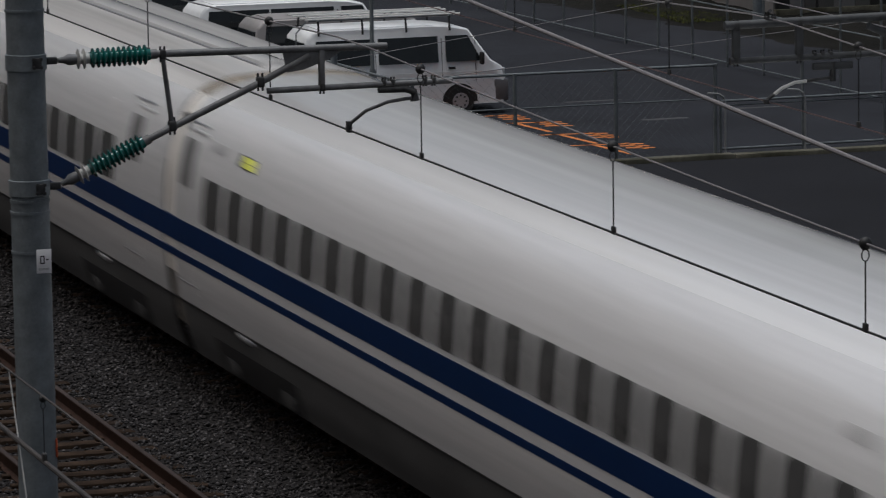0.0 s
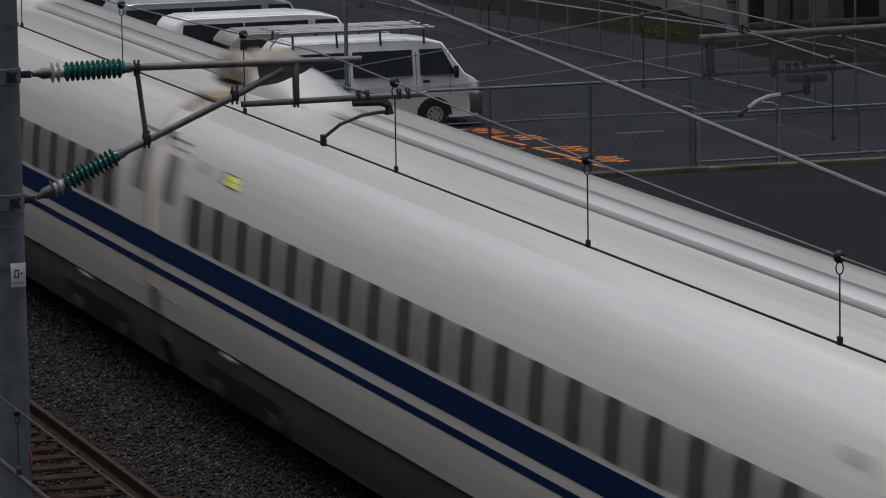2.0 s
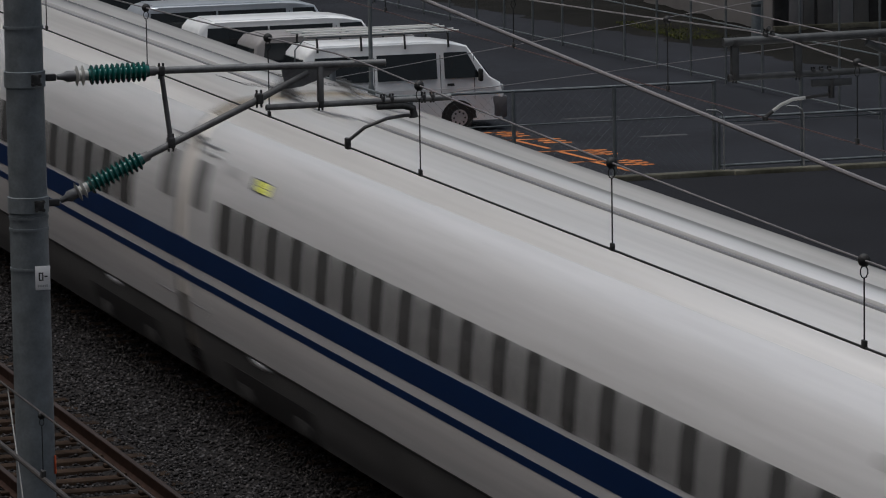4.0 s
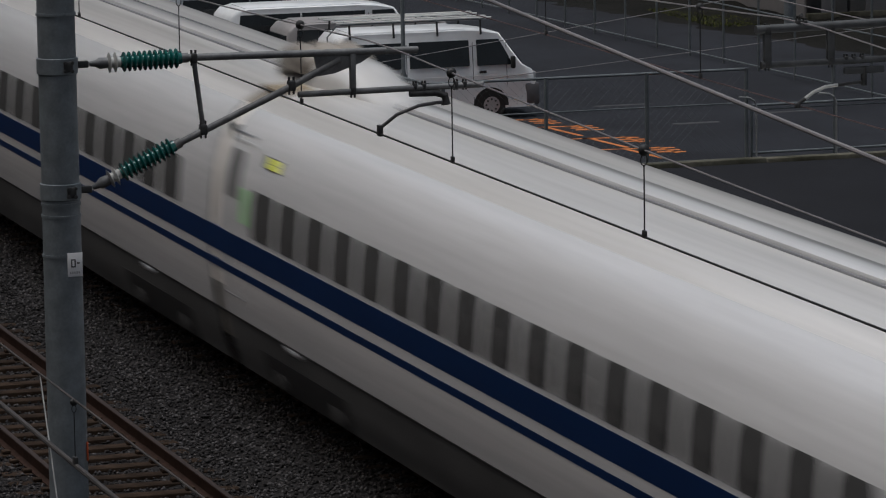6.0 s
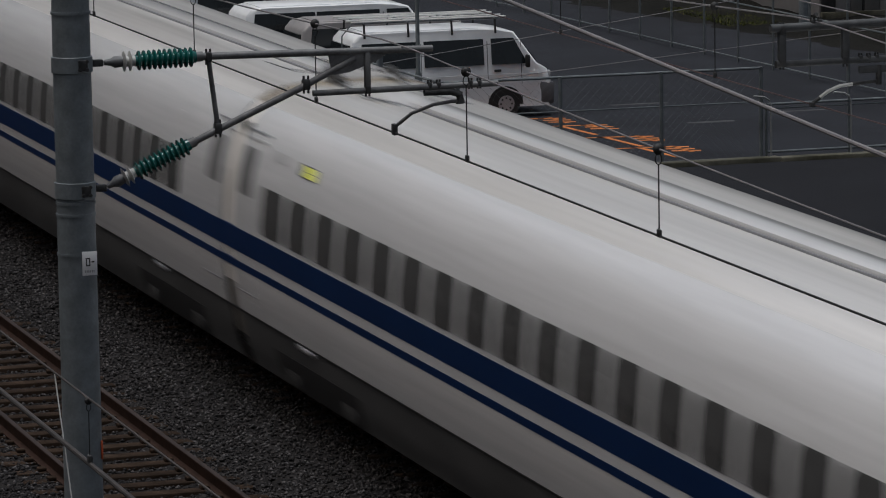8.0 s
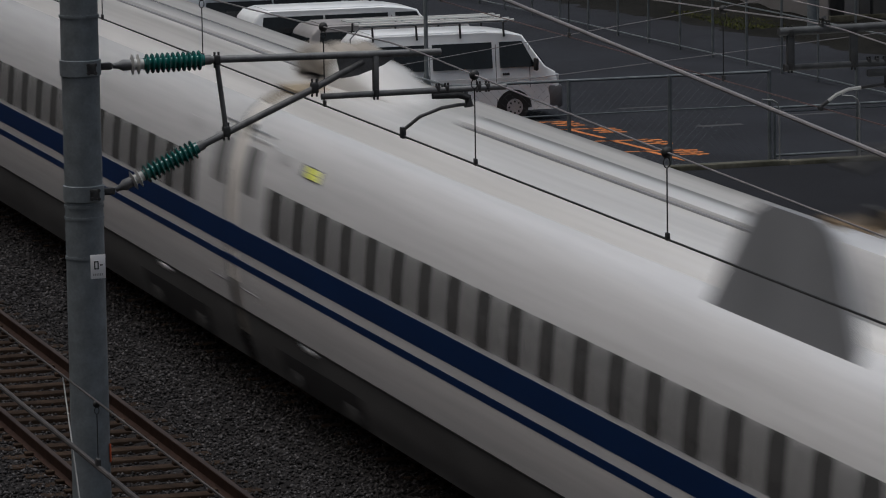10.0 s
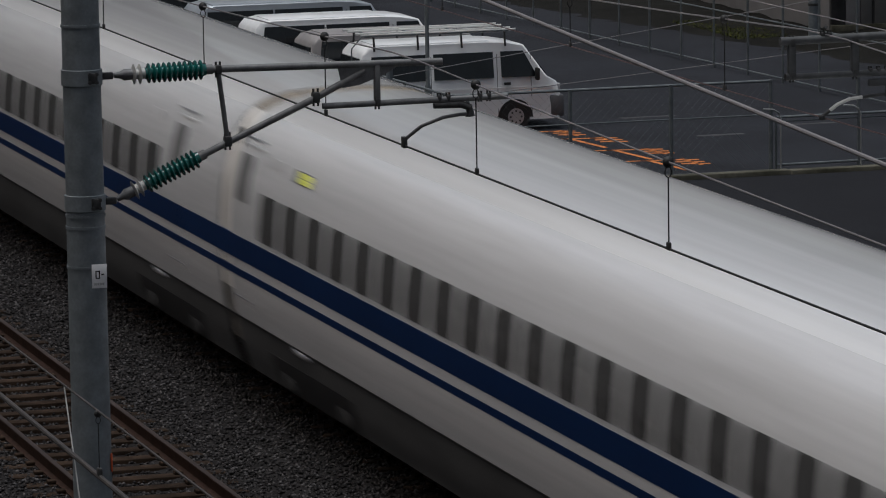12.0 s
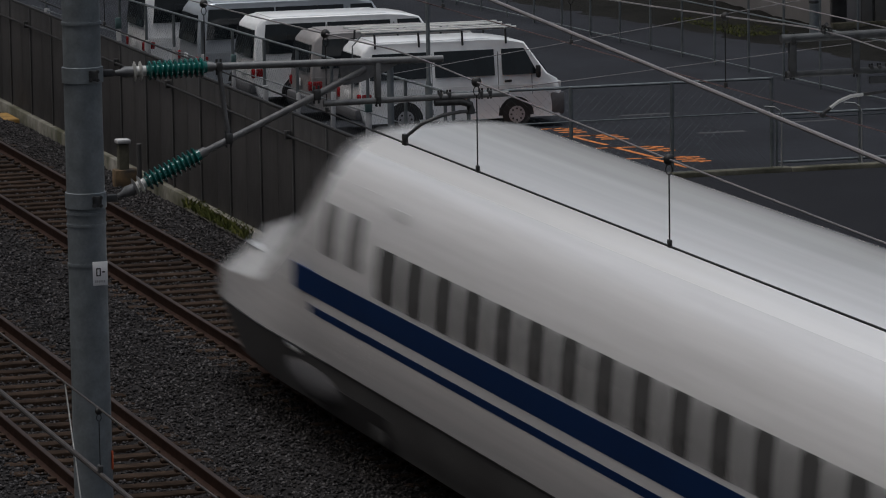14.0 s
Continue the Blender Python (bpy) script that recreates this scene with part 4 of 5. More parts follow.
for i in range(56):
    x = -135 + i * 2.0
    part("post", post_me, None, fence, at=pose(x, FAR_FENCE + 0.06, 0))
    for d in (0.5, 1.5):
        part("panel", panel_me, None, fence, at=pose(x + d, FAR_FENCE + 0.09, 0))
cable = thing("fence_cable", "black cable with clamps along the fence", "cable")
part("cable", tubed([(-135, FAR_FENCE - 0.02, 1.62), (-40, FAR_FENCE - 0.02, 1.62)], 0.022, 8), M_BLACK, cable)
part("cable", tubed([(-135, FAR_FENCE - 0.0, FTOP + 0.05), (-40, FAR_FENCE - 0.0, FTOP + 0.05)], 0.03, 8), M_BLACK, cable)
for i in range(24):
    part("clamp", boxed(-135 + 4 * i - 0.06, -135 + 4 * i + 0.06, FAR_FENCE - 0.05, FAR_FENCE + 0.04, 1.56, 1.69, bevel=0.01), M_FITTING, cable)


def weeds(x0, x1, y, z, n, seed, name, h=0.3):
    rng = random.Random(seed)
    bm = bmesh.new()
    for _ in range(n):
        x, yy = rng.uniform(x0, x1), y + rng.uniform(-0.18, 0.06)
        a, l = rng.uniform(0, math.tau), rng.uniform(0.4, 1.0) * h
        dx, dy = math.cos(a), math.sin(a)
        w = 0.012
        p = [(x - dy * w, yy + dx * w, z), (x + dy * w, yy - dx * w, z), (x + dx * l * 0.25 + dy * w * 0.7, yy + dy * l * 0.25 - dx * w * 0.7, z + l * 0.7), (x + dx * l * 0.6, yy + dy * l * 0.6, z + l)]
        v = [bm.verts.new(q) for q in p]
        bm.faces.new((v[0], v[1], v[2]))
        bm.faces.new((v[0], v[2], v[3]))
    me = bpy.data.meshes.new(name)
    bm.to_mesh(me)
    bm.free()
    me.materials.append(M_LEAF)
    tagged(part(name, me, None), "yellow-green weeds and moss along the footing", "weeds", kind="stuff")


weeds(-73.5, -69.2, FAR_FENCE + 0.03, -0.30, 700, 4, "weeds", 0.2)

ochre = tagged(part("cable_cover", boxed(-88.6, -87.4, 2.0, 2.3, -0.45, -0.27, bevel=0.03), M_OCHRE), "ochre painted cable cover beside the track", "cable cover")
marker = thing("track_marker", "grey concrete marker post beside the track", "marker post")
part("post", boxed(-75.93, -75.73, 1.68, 1.86, -0.4, 0.55, bevel=0.02), M_CONC, marker)
part("cap", boxed(-75.96, -75.70, 1.65, 1.89, 0.55, 0.62, bevel=0.015), M_STAKE, marker, "pale weathered cap")
part("foot", boxed(-75.98, -75.68, 1.60, 2.02, -0.4, 0.10, bevel=0.03), M_SOOT, marker, "rusty brown foot")
part("rod", tubed([(-75.6, 2.0, -0.4), (-75.6, 2.0, 0.55)], 0.045, 10), M_FPOST, marker, "thin grey rod")


# ---- car park ----
lot = tagged(part("car_park", boxed(-175, -76.8, FAR_FENCE + 0.22, 60, LOT - 0.3, LOT), M_ASPHALT), "dark worn asphalt car park", "asphalt", kind="structure")
lane = tagged(part("service_lane", boxed(-76.8, -20, FAR_FENCE + 0.22, 60, LOT - 0.3, LOT - 0.012), M_ASPHALT2), "smooth dark asphalt lane beyond the lot fence", "asphalt", kind="structure")


def lot_mark(name, pts, w):
    """A painted stroke on the asphalt through the points."""
    bm = bmesh.new()
    for (x0, y0), (x1, y1) in zip(pts, pts[1:]):
        d = Vector((x1 - x0, y1 - y0, 0)).normalized()
        n = Vector((-d.y, d.x, 0)) * w / 2
        a, b = Vector((x0, y0, LOT + 0.001)) - d * w / 2, Vector((x1, y1, LOT + 0.001)) + d * w / 2
        lo = [bm.verts.new(q) for q in (a - n, b - n, b + n, a + n)]
        hi = [bm.verts.new(v.co + Vector((0, 0, 0.004))) for v in lo]
        bm.faces.new(hi)
        for i in range(4):
            bm.faces.new((lo[i], lo[(i + 1) % 4], hi[(i + 1) % 4], hi[i]))
    return tagged(part(name, bm, M_PAINTLINE), "worn orange painted bay mark on the asphalt", "road marking", "bay marks")



# orange bay marks: a stepped line with a short bar and a worn number at each step
for i, (x, y) in enumerate(((-84.9, 11.95), (-83.5, 12.35), (-81.4, 12.55), (-79.6, 12.62))):
    lot_mark("bay_mark", [(x - 0.1, y - 1.1), (x, y), (x + 0.1, y + 0.55)], 0.11)
    lot_mark("bay_mark", [(x + 0.05, y + 0.1), (x + 1.6, y + 0.28)], 0.10)
    for k in range(3):
        lot_mark("bay_mark", [(x + 0.1 + 0.32 * k, y + 0.55), (x + 0.22 + 0.32 * k, y + 0.95)], 0.13)
    lot_mark("bay_mark", [(x + 0.05, y + 0.75), (x + 0.95, y + 0.80)], 0.09)
for i, (x, y, a, b) in enumerate(((-86.5, 14.5, 0.6, 0.2), (-83.0, 14.9, 0.7, 0.16), (-84.0, 17.0, 0.5, 0.2))):
    tagged(part("asphalt_patch", boxed(x, x + a * 0.35, y, y + b * 6, LOT - 0.05, LOT + 0.004, bevel=0.003), M_PATCH), "pale worn patch in the asphalt", "asphalt patch", "asphalt patches")

# kerb under the lot's fence
kerb_dir = Vector((0, 1, 0))


def pipe_fence():
    f = thing("pipe_fence", "grey galvanised pipe and mesh fence on a low kerb", "fence")
    p0 = Vector((-76.92, 14.15, LOT))
    step = kerb_dir * 1.93
    posts = [p0 - step * i for i in range(4)] + [Vector((-77.0, 8.1, LOT))]
    for p in posts:
        part("post", tubed([p, p + Vector((0, 0, 1.72))], 0.036, 10), M_PIPE, f, "galvanised post")
    a, b = posts[0], posts[-1]
    for h, r in ((1.70, 0.026), (1.08, 0.014), (0.06, 0.016)):
        part("pipe_rail", tubed([a + Vector((0, 0, h)), b + Vector((0, 0, h))], r, 8), M_PIPE, f, "galvanised rail")
    bm = bmesh.new()
    length = (b - a).length
    d = (b - a) / length
    for i in range(int(length / 0.16)):
        for s in (-1, 1):
            q0, q1 = a + d * (i * 0.16), a + d * (i * 0.16 + s * 1.6)
            e = (q1 - a).dot(d)
            if e < 0 or e > length:
                continue
            tube(bm, [q0 + Vector((0, 0, 0.08)), q1 + Vector((0, 0, 1.68))], 0.0015, 3, cap=False)
    tagged(part("mesh", bm, M_PIPE, f, "thin diamond wire mesh"), kind="stuff")
    # the gate to its side, turned towards the lane
    g0 = p0 + Vector((-0.05, 0.12, 0))
    g1 = Vector((-77.0, 19.2, LOT))
    for h, r in ((1.02, 0.024), (0.14, 0.024), (0.94, 0.014)):
        part("gate_rail", tubed([g0 + Vector((0, 0, h)), g1 + Vector((0, 0, h))], r, 8), M_PIPE, f, "galvanised gate rail")
    for k in (0.0, 0.33, 0.66, 1.0):
        q = g0.lerp(g1, k)
        part("gate_post", tubed([q, q + Vector((0, 0, 1.75 if k in (0.33,) else 1.04))], 0.026, 8), M_PIPE, f)
    for y in (14.3, 15.87):
        q = Vector((-76.8, y, LOT))
        part("hoop", tubed([q, q + Vector((0, 0, 1.02)), q + Vector((0, -0.04, 1.12)), q + Vector((0, -0.14, 1.18)), q + Vector((0, -0.34, 1.20))], 0.018, 10), M_DULLPALE, f, "pale bent pipe end")
    k = part("kerb", boxed(-0.12, 0.12, -6.3, 0.3, LOT - 0.2, LOT + 0.08, bevel=0.03), M_CONC, f, "stained concrete kerb")
    k.matrix_basis = Matrix.Translation((p0.x + 0.12, p0.y, 0)) @ pose(0, 0, 0, rz=math.degrees(math.atan2(kerb_dir.y, kerb_dir.x)) - 90)
    k = part("kerb", boxed(-0.12, 0.12, 0.31, 9, LOT - 0.2, LOT + 0.07, bevel=0.03), M_CONC, f, "stained concrete kerb")
    k.matrix_basis = Matrix.Translation((p0.x + 0.14, p0.y, 0)) @ pose(0, 0, 0, rz=-1)
    return f


pipe_fence()


def back_fence():
    """Tall mesh fence at the lot's far side with a bank of earth behind it."""
    f = thing("back_fence", "tall grey mesh fence at the far side of the lot", "fence")
    a, b = Vector((-91.22, 19.90, LOT)), Vector((-110.22, 18.95, LOT))
    d = (b - a)
    for i in range(20):
        q = a + d * ((i - 4) / 10.0)
        part("post", tubed([q, q + Vector((0, 0, 2.6))], 0.028, 8), M_PIPE, f, "galvanised post")
    for h in (2.55, 1.3, 0.1):
        part("pipe_rail", tubed([a - d * 0.4 + Vector((0, 0, h)), a + d * 1.5 + Vector((0, 0, h))], 0.018, 6), M_PIPE, f, "galvanised rail")
    return f


back_fence()


def bank_height(x, y):
    t = np.clip((y - (22.6 + (x + 93.5) * 0.154)) / 4.0, 0, 1)
    rng = np.random.RandomState(9)
    return LOT - 0.02 + t * 0.12 + rng.uniform(-0.04, 0.04, x.shape) * t


bank = tagged(part("earth_bank", grid_mesh("earth_bank", -150, -84, 17.5, 34, 0.45, bank_height, M_EARTH)), "dark earth bank behind the mesh fence", "bank", kind="structure")
for k in range(5):
    weeds(-105.5, -100.5, 22.6 + 0.28 * k, LOT, 420, 20 + k, "bank_weeds", 0.09)


def building():
    b = thing("shed_building", "pale grey shed with dark doors behind the lot", "building")
    part("wall", boxed(-110, -101, 24.85, 38, LOT, 3.4, bevel=0.02), M_WALL, b, "pale panelled wall")
    y = 24.88
    for i, (w, m) in enumerate(((0.38, M_DARK), (0.38, M_WALL), (0.30, M_WALLDIM), (0.06, M_DARK), (0.40, M_WALLDIM), (0.55, M_WALL), (0.40, M_WALLDIM), (0.9, M_DARK), (0.8, M_WALL), (0.8, M_WALLDIM))):
        part("wall_panel", boxed(-101.0, -100.92, y, y + w - 0.015, LOT + 0.10, 3.2, bevel=0.01), m, b, "dark opening" if m is M_DARK else "upright wall sheet")
        y += w
    part("roof", boxed(-110.4, -100.6, 24.6, 38.4, 3.4, 3.55, bevel=0.02), M_DARK, b, "dark flat roof")
    part("plinth", boxed(-100.95, -100.8, 24.85, 38, LOT, LOT + 0.22, bevel=0.01), M_CONC, b, "concrete plinth")
    return b


building()
p = thing("steel_pole", "pale grey steel post at the back of the lot", "post")
part("shaft", tubed([(-99.0, 23.66, LOT), (-99.0, 23.66, 4.5)], 0.115, 14), M_GALV, p)
part("strap", tubed([(-99.0, 23.66, 0.2), (-99.0, 23.66, 0.26)], 0.125, 14), M_FITTING, p)


# unseen blocks added round the yard to band the train's reflections and dim its near side: towers close to the line
# ahead, blocks beside it, low roofs behind the lot
def skyline(bearing):
    """Distance and elevation of the roofs, by the bearing in degrees from the line's direction towards the lot."""
    if -5 < bearing < 14:
        return 190, 22
    if 14 <= bearing < 45:
        return 380, 3.5
    if bearing >= 45:
        return 300, 6
    return (330, 14.5) if bearing > -40 else (130, 24)


rng = random.Random(31)
for i in range(90):
    bearing = -180 + 4 * i + 2
    r, el = skyline(bearing)
    r *= rng.uniform(0.92, 1.08)
    h = r * math.tan(radians(el * rng.uniform(0.90, 1.06)))
    w = r * math.tau / 180 * rng.uniform(0.9, 1.05)
    a = math.pi - radians(bearing)
    bm = boxed(-w, w, -9, 9, -2, h, bevel=0.3)
    box(bm, -w * 0.5, w * 0.3, -4, 4, h, h + 0.02 * r, bevel=0.2)
    tagged(part("unseen_block", bm, M_UNSEEN, at=Matrix.Translation((-45 + r * math.cos(a), r * math.sin(a), 0)) @ pose(0, 0, 0, rz=math.degrees(a) + 90)),
           "plain grey block added out of view beyond the railway yard", "building", "city blocks", kind="structure")


# ---- the lot's fence behind the vans ----
def yard_fence():
    """Pipe and mesh fence from the corner of the lot along the vans' tails, with white boards on its posts."""
    f = thing("yard_fence", "grey pipe and mesh fence with white boards behind the vans", "fence")
    a, b = Vector((-77.05, 8.0, LOT)), Vector((-107.0, 6.60, LOT))
    d = (b - a).normalized()
    rng = random.Random(8)
    for i in range(14):
        q = a + d * (0.1 + 2.19 * i)
        post = part("post", tubed([q, q + Vector((0, 0, 1.74))], 0.034, 10), M_PIPE, f, "galvanised post")
        w, top = rng.uniform(0.04, 0.07), rng.uniform(0.75, 1.15)
        m = pose(q.x + 0.09, q.y - 0.02, q.z, rx=rng.uniform(-2, 2), ry=rng.uniform(-2, 2))
        part("board", boxed(-0.02, 0.02, -w, w, 0.05, top, bevel=0.008), M_STAKE, post, "weathered white board", at=m)
        if i % 4 == 2:
            part("cap", boxed(-0.03, 0.03, -w - 0.01, w + 0.01, top - 0.02, top + 0.22, bevel=0.01), M_TEAL, post, "teal painted stake top", at=m)
    for h, r in ((1.72, 0.024), (0.9, 0.012), (0.08, 0.014)):
        part("pipe_rail", tubed([a + Vector((0, 0, h)), b + Vector((0, 0, h))], r, 8), M_PIPE, f, "galvanised rail")
    bm = bmesh.new()
    length = (b - a).length
    for i in range(int(length / 0.14)):
        for s in (-1, 1):
            e = i * 0.14 + s * 1.6
            if 0 < e < length:
                tube(bm, [a + d * (i * 0.14) + Vector((0, 0, 0.08)), a + d * e + Vector((0, 0, 1.7))], 0.0011, 3, cap=False)
    tagged(part("mesh", bm, M_PIPE, f, "thin diamond wire mesh"), kind="stuff")


yard_fence()
lp = thing("lamp_post", "slim grey pole beside the vans", "pole")
part("shaft", tubed([(-79.2, 8.3, LOT), (-79.2, 8.3, 0.9), (-79.2, 8.3, 1.0), (-79.2, 8.3, 4.5)], [0.07, 0.07, 0.04, 0.036], 12), M_PIPE, lp)


# ---- vans ----
def van(x, y0, length, height, width, paint, roof_paint, label, wheelbase, slope=0.75, rack=False, glass_top=0.93, pillar=0.02):
    """A cab-over van; it points along +y, its near side is at x, its tail at y0."""
    v = thing("van", label, "van", "parked vans", at=pose(x, y0, LOT))
    L, H, W = length, height, width
    hb = 0.22
    prof = [(0.06, hb + 0.1), (0.0, 0.55), (0.02, 0.95), (0.10, H * 0.90), (0.22, H * 0.975), (0.45, H), (L - slope - 0.75, H), (L - slope - 0.35, H * 0.985), (L - slope, H * 0.95),
            (L - 0.30, H * 0.60), (L - 0.10, H * 0.535), (L - 0.02, 0.72), (L, 0.50), (L - 0.04, hb), (0.12, hb)]
    bm = bmesh.new()
    n = len(prof)
    cols = [(0.0, 0.05), (-0.03, 0.0), (-W + 0.03, 0.0), (-W, 0.05)]
    made = []
    for cx, sh in cols:
        row = []
        for yy, zz in prof:
            lean = 0.13 * max(0.0, (zz - 0.95) / (H - 0.95)) if zz > 0.95 else 0.0
            sx = cx - lean if cx > -W / 2 else cx + lean
            cy = L / 2 + (yy - L / 2) * (1 - sh * 0.35)
            row.append(bm.verts.new((sx, cy, hb + (zz - hb) * (1 - sh * 0.25))))
        made.append(row)
    for r0, r1 in zip(made, made[1:]):
        for i in range(n):
            bm.faces.new((r0[i], r0[(i + 1) % n], r1[(i + 1) % n], r1[i]))
    bm.faces.new(made[0])
    bm.faces.new(made[-1][::-1])
    body = part("body", bm, paint, v, "painted van body")

    def xs(zz, out=0.012):
        return out - (0.13 * max(0.0, (zz - 0.95) / (H - 0.95)))

    def side_pane(name, pts, material, parent, lab="", out=0.012, thick=0.02):
        for s in (0, 1):
            bm2 = bmesh.new()
            f = [bm2.verts.new(((xs(b, out) if s == 0 else -W - xs(b, out)), a, b)) for a, b in pts]
            g = [bm2.verts.new(((xs(b, out) - thick if s == 0 else -W - xs(b, out) + thick), a, b)) for a, b in pts]
            bm2.faces.new(f)
            bm2.faces.new(g[::-1])
            for i in range(len(pts)):
                bm2.faces.new((f[i], g[i], g[(i + 1) % len(pts)], f[(i + 1) % len(pts)]))
            part(name, bm2, material, parent, lab)
    z0, z1 = H * 0.60, H * glass_top
    cab = L - slope - 0.55
    mid = cab * 0.52
    side_pane("side_window", [(0.22, z0), (mid - pillar, z0), (mid - pillar, z1), (0.30, z1)], M_VANGLASS, v, "dark tinted side window")
    side_pane("side_window", [(mid + pillar, z0), (cab - 0.10, z0), (cab - 0.10, z1), (mid + pillar, z1)], M_VANGLASS, v, "dark tinted side window")
    side_pane("door_window", [(cab + 0.06, z0), (L - 0.50, z0), (L - slope - 0.02, z1), (cab + 0.06, z1)], M_VANGLASS, v, "dark front door window")
    for a in (mid, cab - 0.02, L - 0.62):
        side_pane("door_seam", [(a - 0.006, 0.35), (a + 0.006, 0.35), (a + 0.006, z1 * 0.97), (a - 0.006, z1 * 0.97)], M_BUMPER, v, out=0.008, thick=0.01)
    side_pane("body_crease", [(0.06, 0.88), (L - 0.2, 0.86), (L - 0.2, 0.88), (0.06, 0.90)], paint, v, out=0.022, thick=0.02)
    side_pane("door_handle", [(cab + 0.10, 0.93), (cab + 0.24, 0.93), (cab + 0.24, 0.98), (cab + 0.10, 0.98)], M_BLACK, v, "black door handle", out=0.02)
    # roof sheet
    bm = bmesh.new()
    box(bm, -W + 0.20, -0.20, 0.42, L - slope - 0.7, H - 0.03, H + 0.018, bevel=0.02)
    part("roof", bm, roof_paint, v, "smooth roof sheet")
    # glass front and rear
    bm = bmesh.new()
    q = [(-0.22, L - slope + 0.03, H * 0.925), (-W + 0.22, L - slope + 0.03, H * 0.925), (-W + 0.12, L - 0.30, H * 0.62), (-0.12, L - 0.30, H * 0.62)]
    f = [bm.verts.new((a, b + 0.012, c + 0.012)) for a, b, c in q]
    g = [bm.verts.new((a, b - 0.012, c - 0.012)) for a, b, c in q]
    bm.faces.new(f)
    bm.faces.new(g[::-1])
    for i in range(4):
        bm.faces.new((f[i], g[i], g[(i + 1) % 4], f[(i + 1) % 4]))
    part("windscreen", bm, M_VANGLASS, v, "dark windscreen")
    bm = bmesh.new()
    q = [(-0.20, 0.075, H * 0.87), (-W + 0.20, 0.075, H * 0.87), (-W + 0.14, 0.0, H * 0.56), (-0.14, 0.0, H * 0.56)]
    f = [bm.verts.new((a, b - 0.03, c)) for a, b, c in q]
    g = [bm.verts.new((a, b + 0.03, c)) for a, b, c in q]
    bm.faces.new(f)
    bm.faces.new(g[::-1])
    for i in range(4):
        bm.faces.new((f[i], g[i], g[(i + 1) % 4], f[(i + 1) % 4]))
    part("rear_window", bm, M_VANGLASS, v, "dark rear window")
    for a in (-0.14, -W + 0.02):
        part("tail_lamp", boxed(a - 0.01, a + 0.13 if a > -1 else a + 0.12, -0.03, 0.26, 0.62, 0.82, bevel=0.03), M_REDLAMP, v, "red corner tail lamp")
        part("headlamp", boxed(a, a + 0.12, L - 0.14, L - 0.01, 0.72, 0.92, bevel=0.03), M_CLEARLAMP, v, "clear headlamp")
    part("rear_bumper", boxed(-W + 0.03, -0.03, -0.09, 0.12, 0.30, 0.52, bevel=0.04), M_BUMPER, v, "grey bumper")
    part("front_bumper", boxed(-W + 0.02, 0.01, L - 0.26, L + 0.06, 0.24, 0.70, bevel=0.06), M_BUMPER, v, "grey bumper")
    part("number_plate", boxed(-W / 2 - 0.17, -W / 2 + 0.17, -0.05, -0.035, 0.68, 0.84, bevel=0.004), M_SIGN, v, "white plate")
    part("mirror", boxed(0.02, 0.16, L - slope + 0.18, L - slope + 0.26, H * 0.56, H * 0.70, bevel=0.03), M_BLACK, v, "black wing mirror")
    rear_w = (L - wheelbase) / 2 - 0.02
    for a in (rear_w, rear_w + wheelbase):
        side_pane("wheel_arch", [(a + 0.37 * math.cos(t), 0.27 + 0.37 * math.sin(t)) for t in [math.pi * k / 10 for k in range(11)]], M_BLACK, v, "dark wheel arch", out=0.004)
        for s in (0, 1):
            xo = (0.03, -0.17) if s == 0 else (-W - 0.03, -W + 0.17)
            w = part("wheel", tubed([(xo[0] - 0.02 * (1 - 2 * s), a, 0.29), (xo[0], a, 0.29), (xo[1], a, 0.29)], [0.26, 0.29, 0.29], 24), M_TYRE, v, "black tyre")
            e = xo[0] + 0.012 * (1 - 2 * s)
            part("wheel_disc", tubed([(e, a, 0.29), (e + 0.004 * (1 - 2 * s), a, 0.29), (e - 0.01 * (1 - 2 * s), a, 0.29)], [0.17, 0.13, 0.05], 20), M_WHEEL, w, "steel wheel disc")
            bm = bmesh.new()
            for k in range(8):
                t = math.tau * k / 8
                ball(bm, (e, a + 0.115 * math.cos(t), 0.29 + 0.115 * math.sin(t)), 0.022, 0.5, 1, 1)
            tagged(part("wheel_holes", bm, M_BLACK, w, "dark holes in the wheel disc"), kind="stuff")
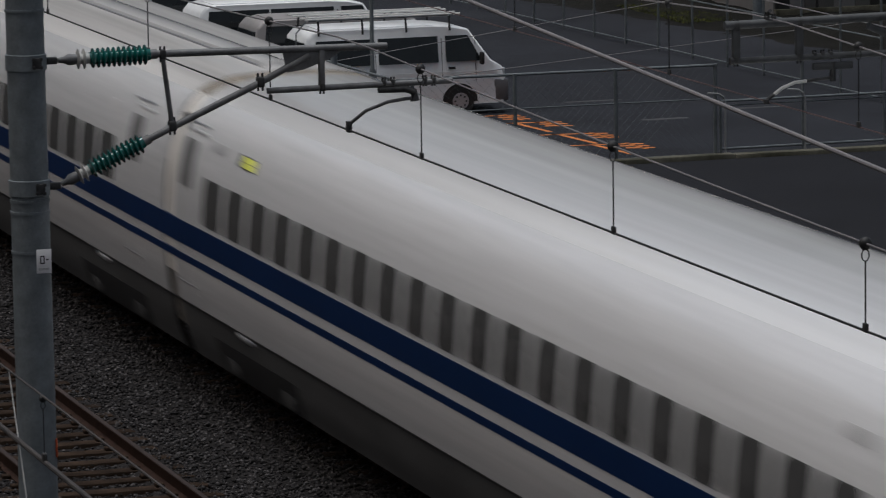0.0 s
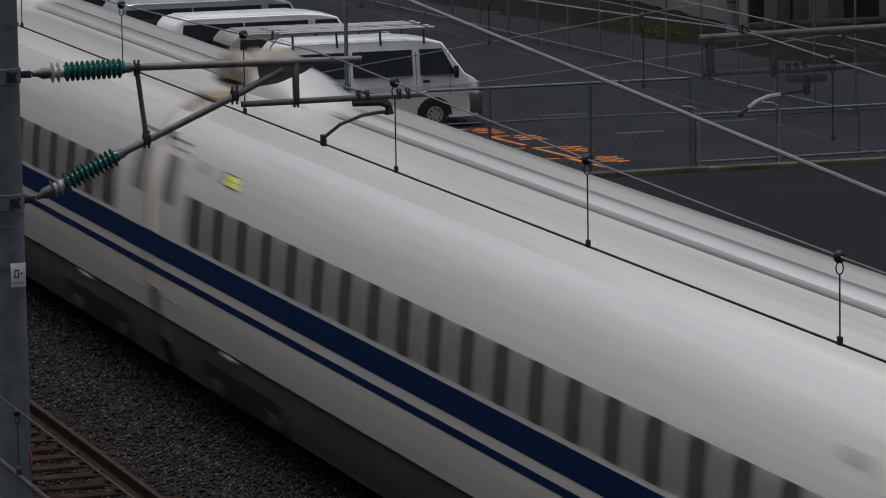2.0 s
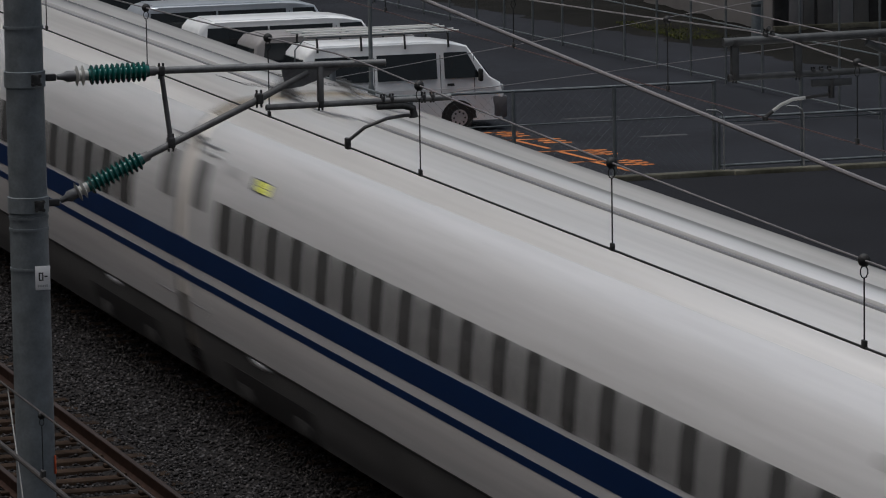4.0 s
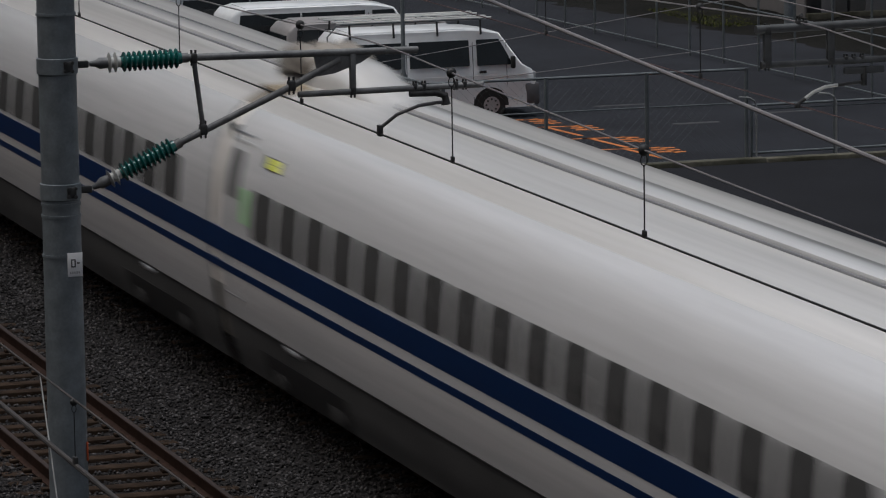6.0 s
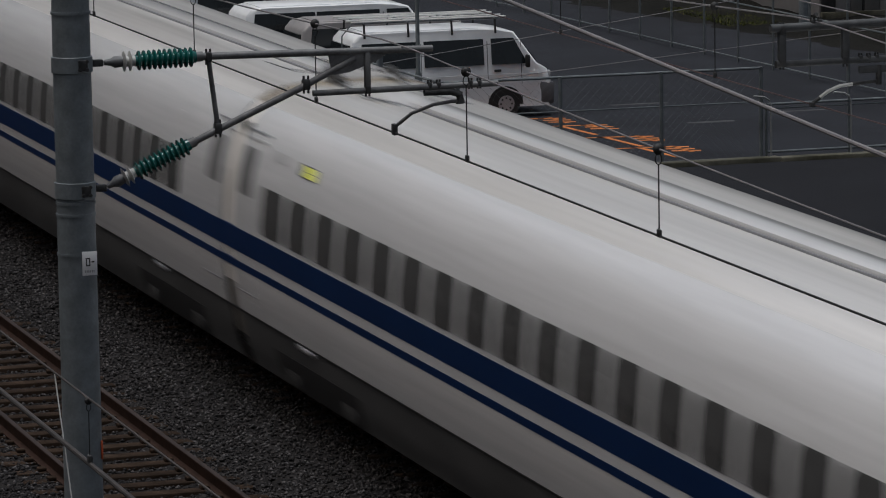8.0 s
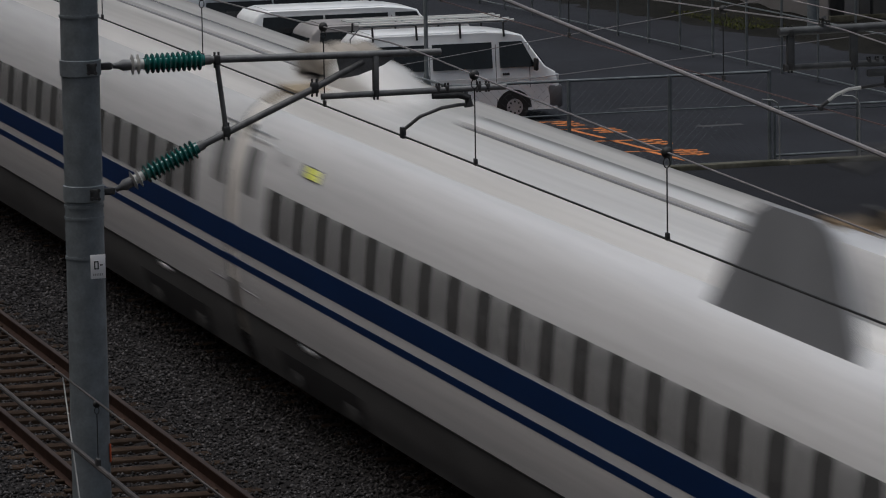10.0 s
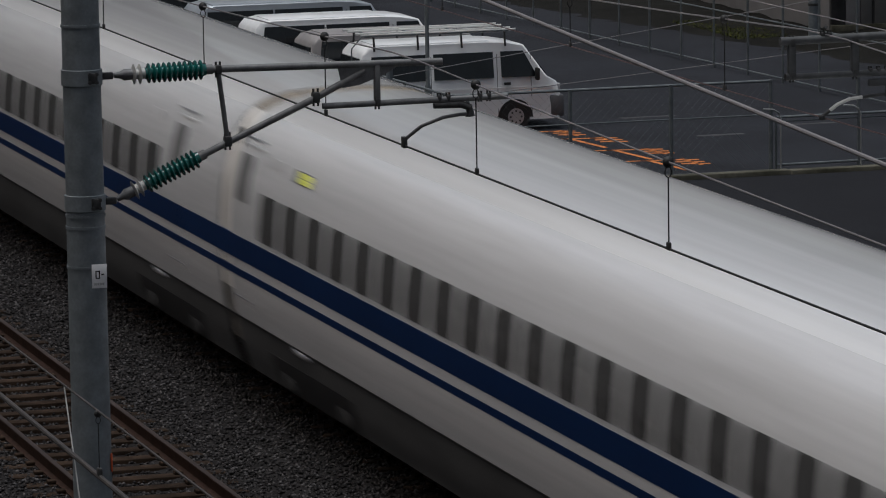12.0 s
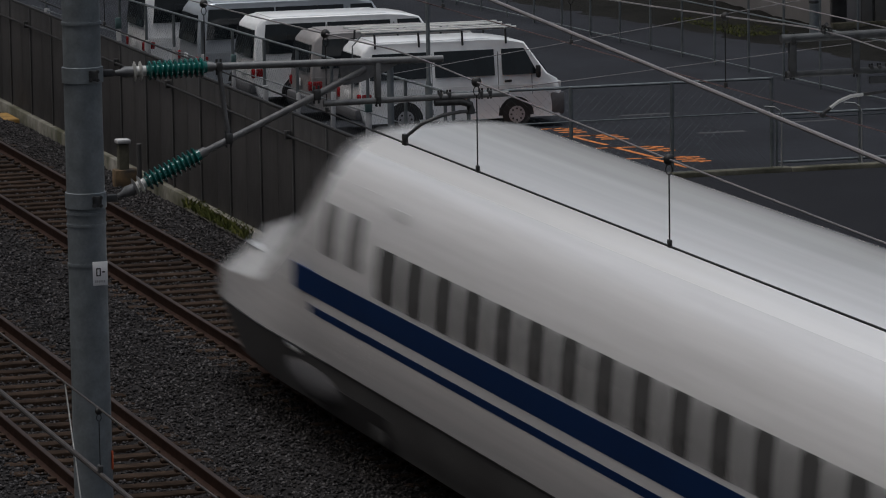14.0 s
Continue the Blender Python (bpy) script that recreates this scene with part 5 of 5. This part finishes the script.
    if rack:
        r = part("roof_rack", tubed([(-0.16, 0.18, H + 0.20), (-0.16, L - slope - 0.30, H + 0.20)], 0.02, 8), M_PIPE, v, "galvanised roof rack")
        for cx in (-0.16, -0.52, -W + 0.52, -W + 0.16):
            part("rack_bar", tubed([(cx, 0.10, H + 0.22), (cx, L - slope - 0.15, H + 0.22)], 0.022, 8), M_PALEPIPE, r)
        for i in range(4):
            yy = 0.35 + i * (L - slope - 0.75) / 3
            part("rack_bar", tubed([(-0.06, yy, H + 0.20), (-W + 0.06, yy, H + 0.20)], 0.018, 8), M_PIPE, r)
            for cx in (-0.10, -W + 0.10):
                part("rack_foot", tubed([(cx, yy, H + 0.20), (cx + 0.05 * (1 if cx > -1 else -1), yy, H - 0.10)], 0.022, 8), M_BLACK, r, "black rack foot")
        part("rear_ladder", tubed([(-0.35, -0.06, 0.7), (-0.35, -0.03, H - 0.05), (-0.35, 0.2, H + 0.2)], 0.015, 8), M_PIPE, v, "thin steel ladder")
    return v


van(-85.2, 8.66, 4.20, 1.80, 1.62, M_VANWHITE, M_VANWHITE, "white delivery van with a galvanised roof rack", 2.30, rack=True, glass_top=0.885, pillar=0.06)
van(-88.0, 8.42, 4.20, 1.78, 1.62, M_VANBROWN, M_VANBROWN, "greyish van with a faded roof and dark windows", 2.30)
van(-90.9, 7.98, 4.40, 1.86, 1.66, M_VANWHITE, M_VANWHITE, "white van with a smooth roof and dark tinted windows", 2.45)
van(-93.9, 7.50, 4.70, 1.95, 1.70, M_VANSILVER, M_VANSILVER, "silver-grey long van with dark tinted windows", 2.57)
van(-97.6, 7.2, 4.70, 2.05, 1.75, M_VANWHITE, M_VANWHITE, "white box van behind the others", 2.57)


# ---- the tracks, piece by piece ----
track("far_track", 0.0, "railway track of rusty rails on weathered sleepers")
track("near_track", NEAR, "railway track of rusty rails on worn sleepers")


# ---- what moves ----
def train_place(t):
    return -0.0207326 * t * t + 25.2517885 * t - 379.6815


def motions():
    rows = [i * 1.0 for i in range(15)]
    for k, car in enumerate(cars):
        walk(car, [(t, pose(train_place(t) + CAR_L * k, 0, 0)) for t in rows])


motions()
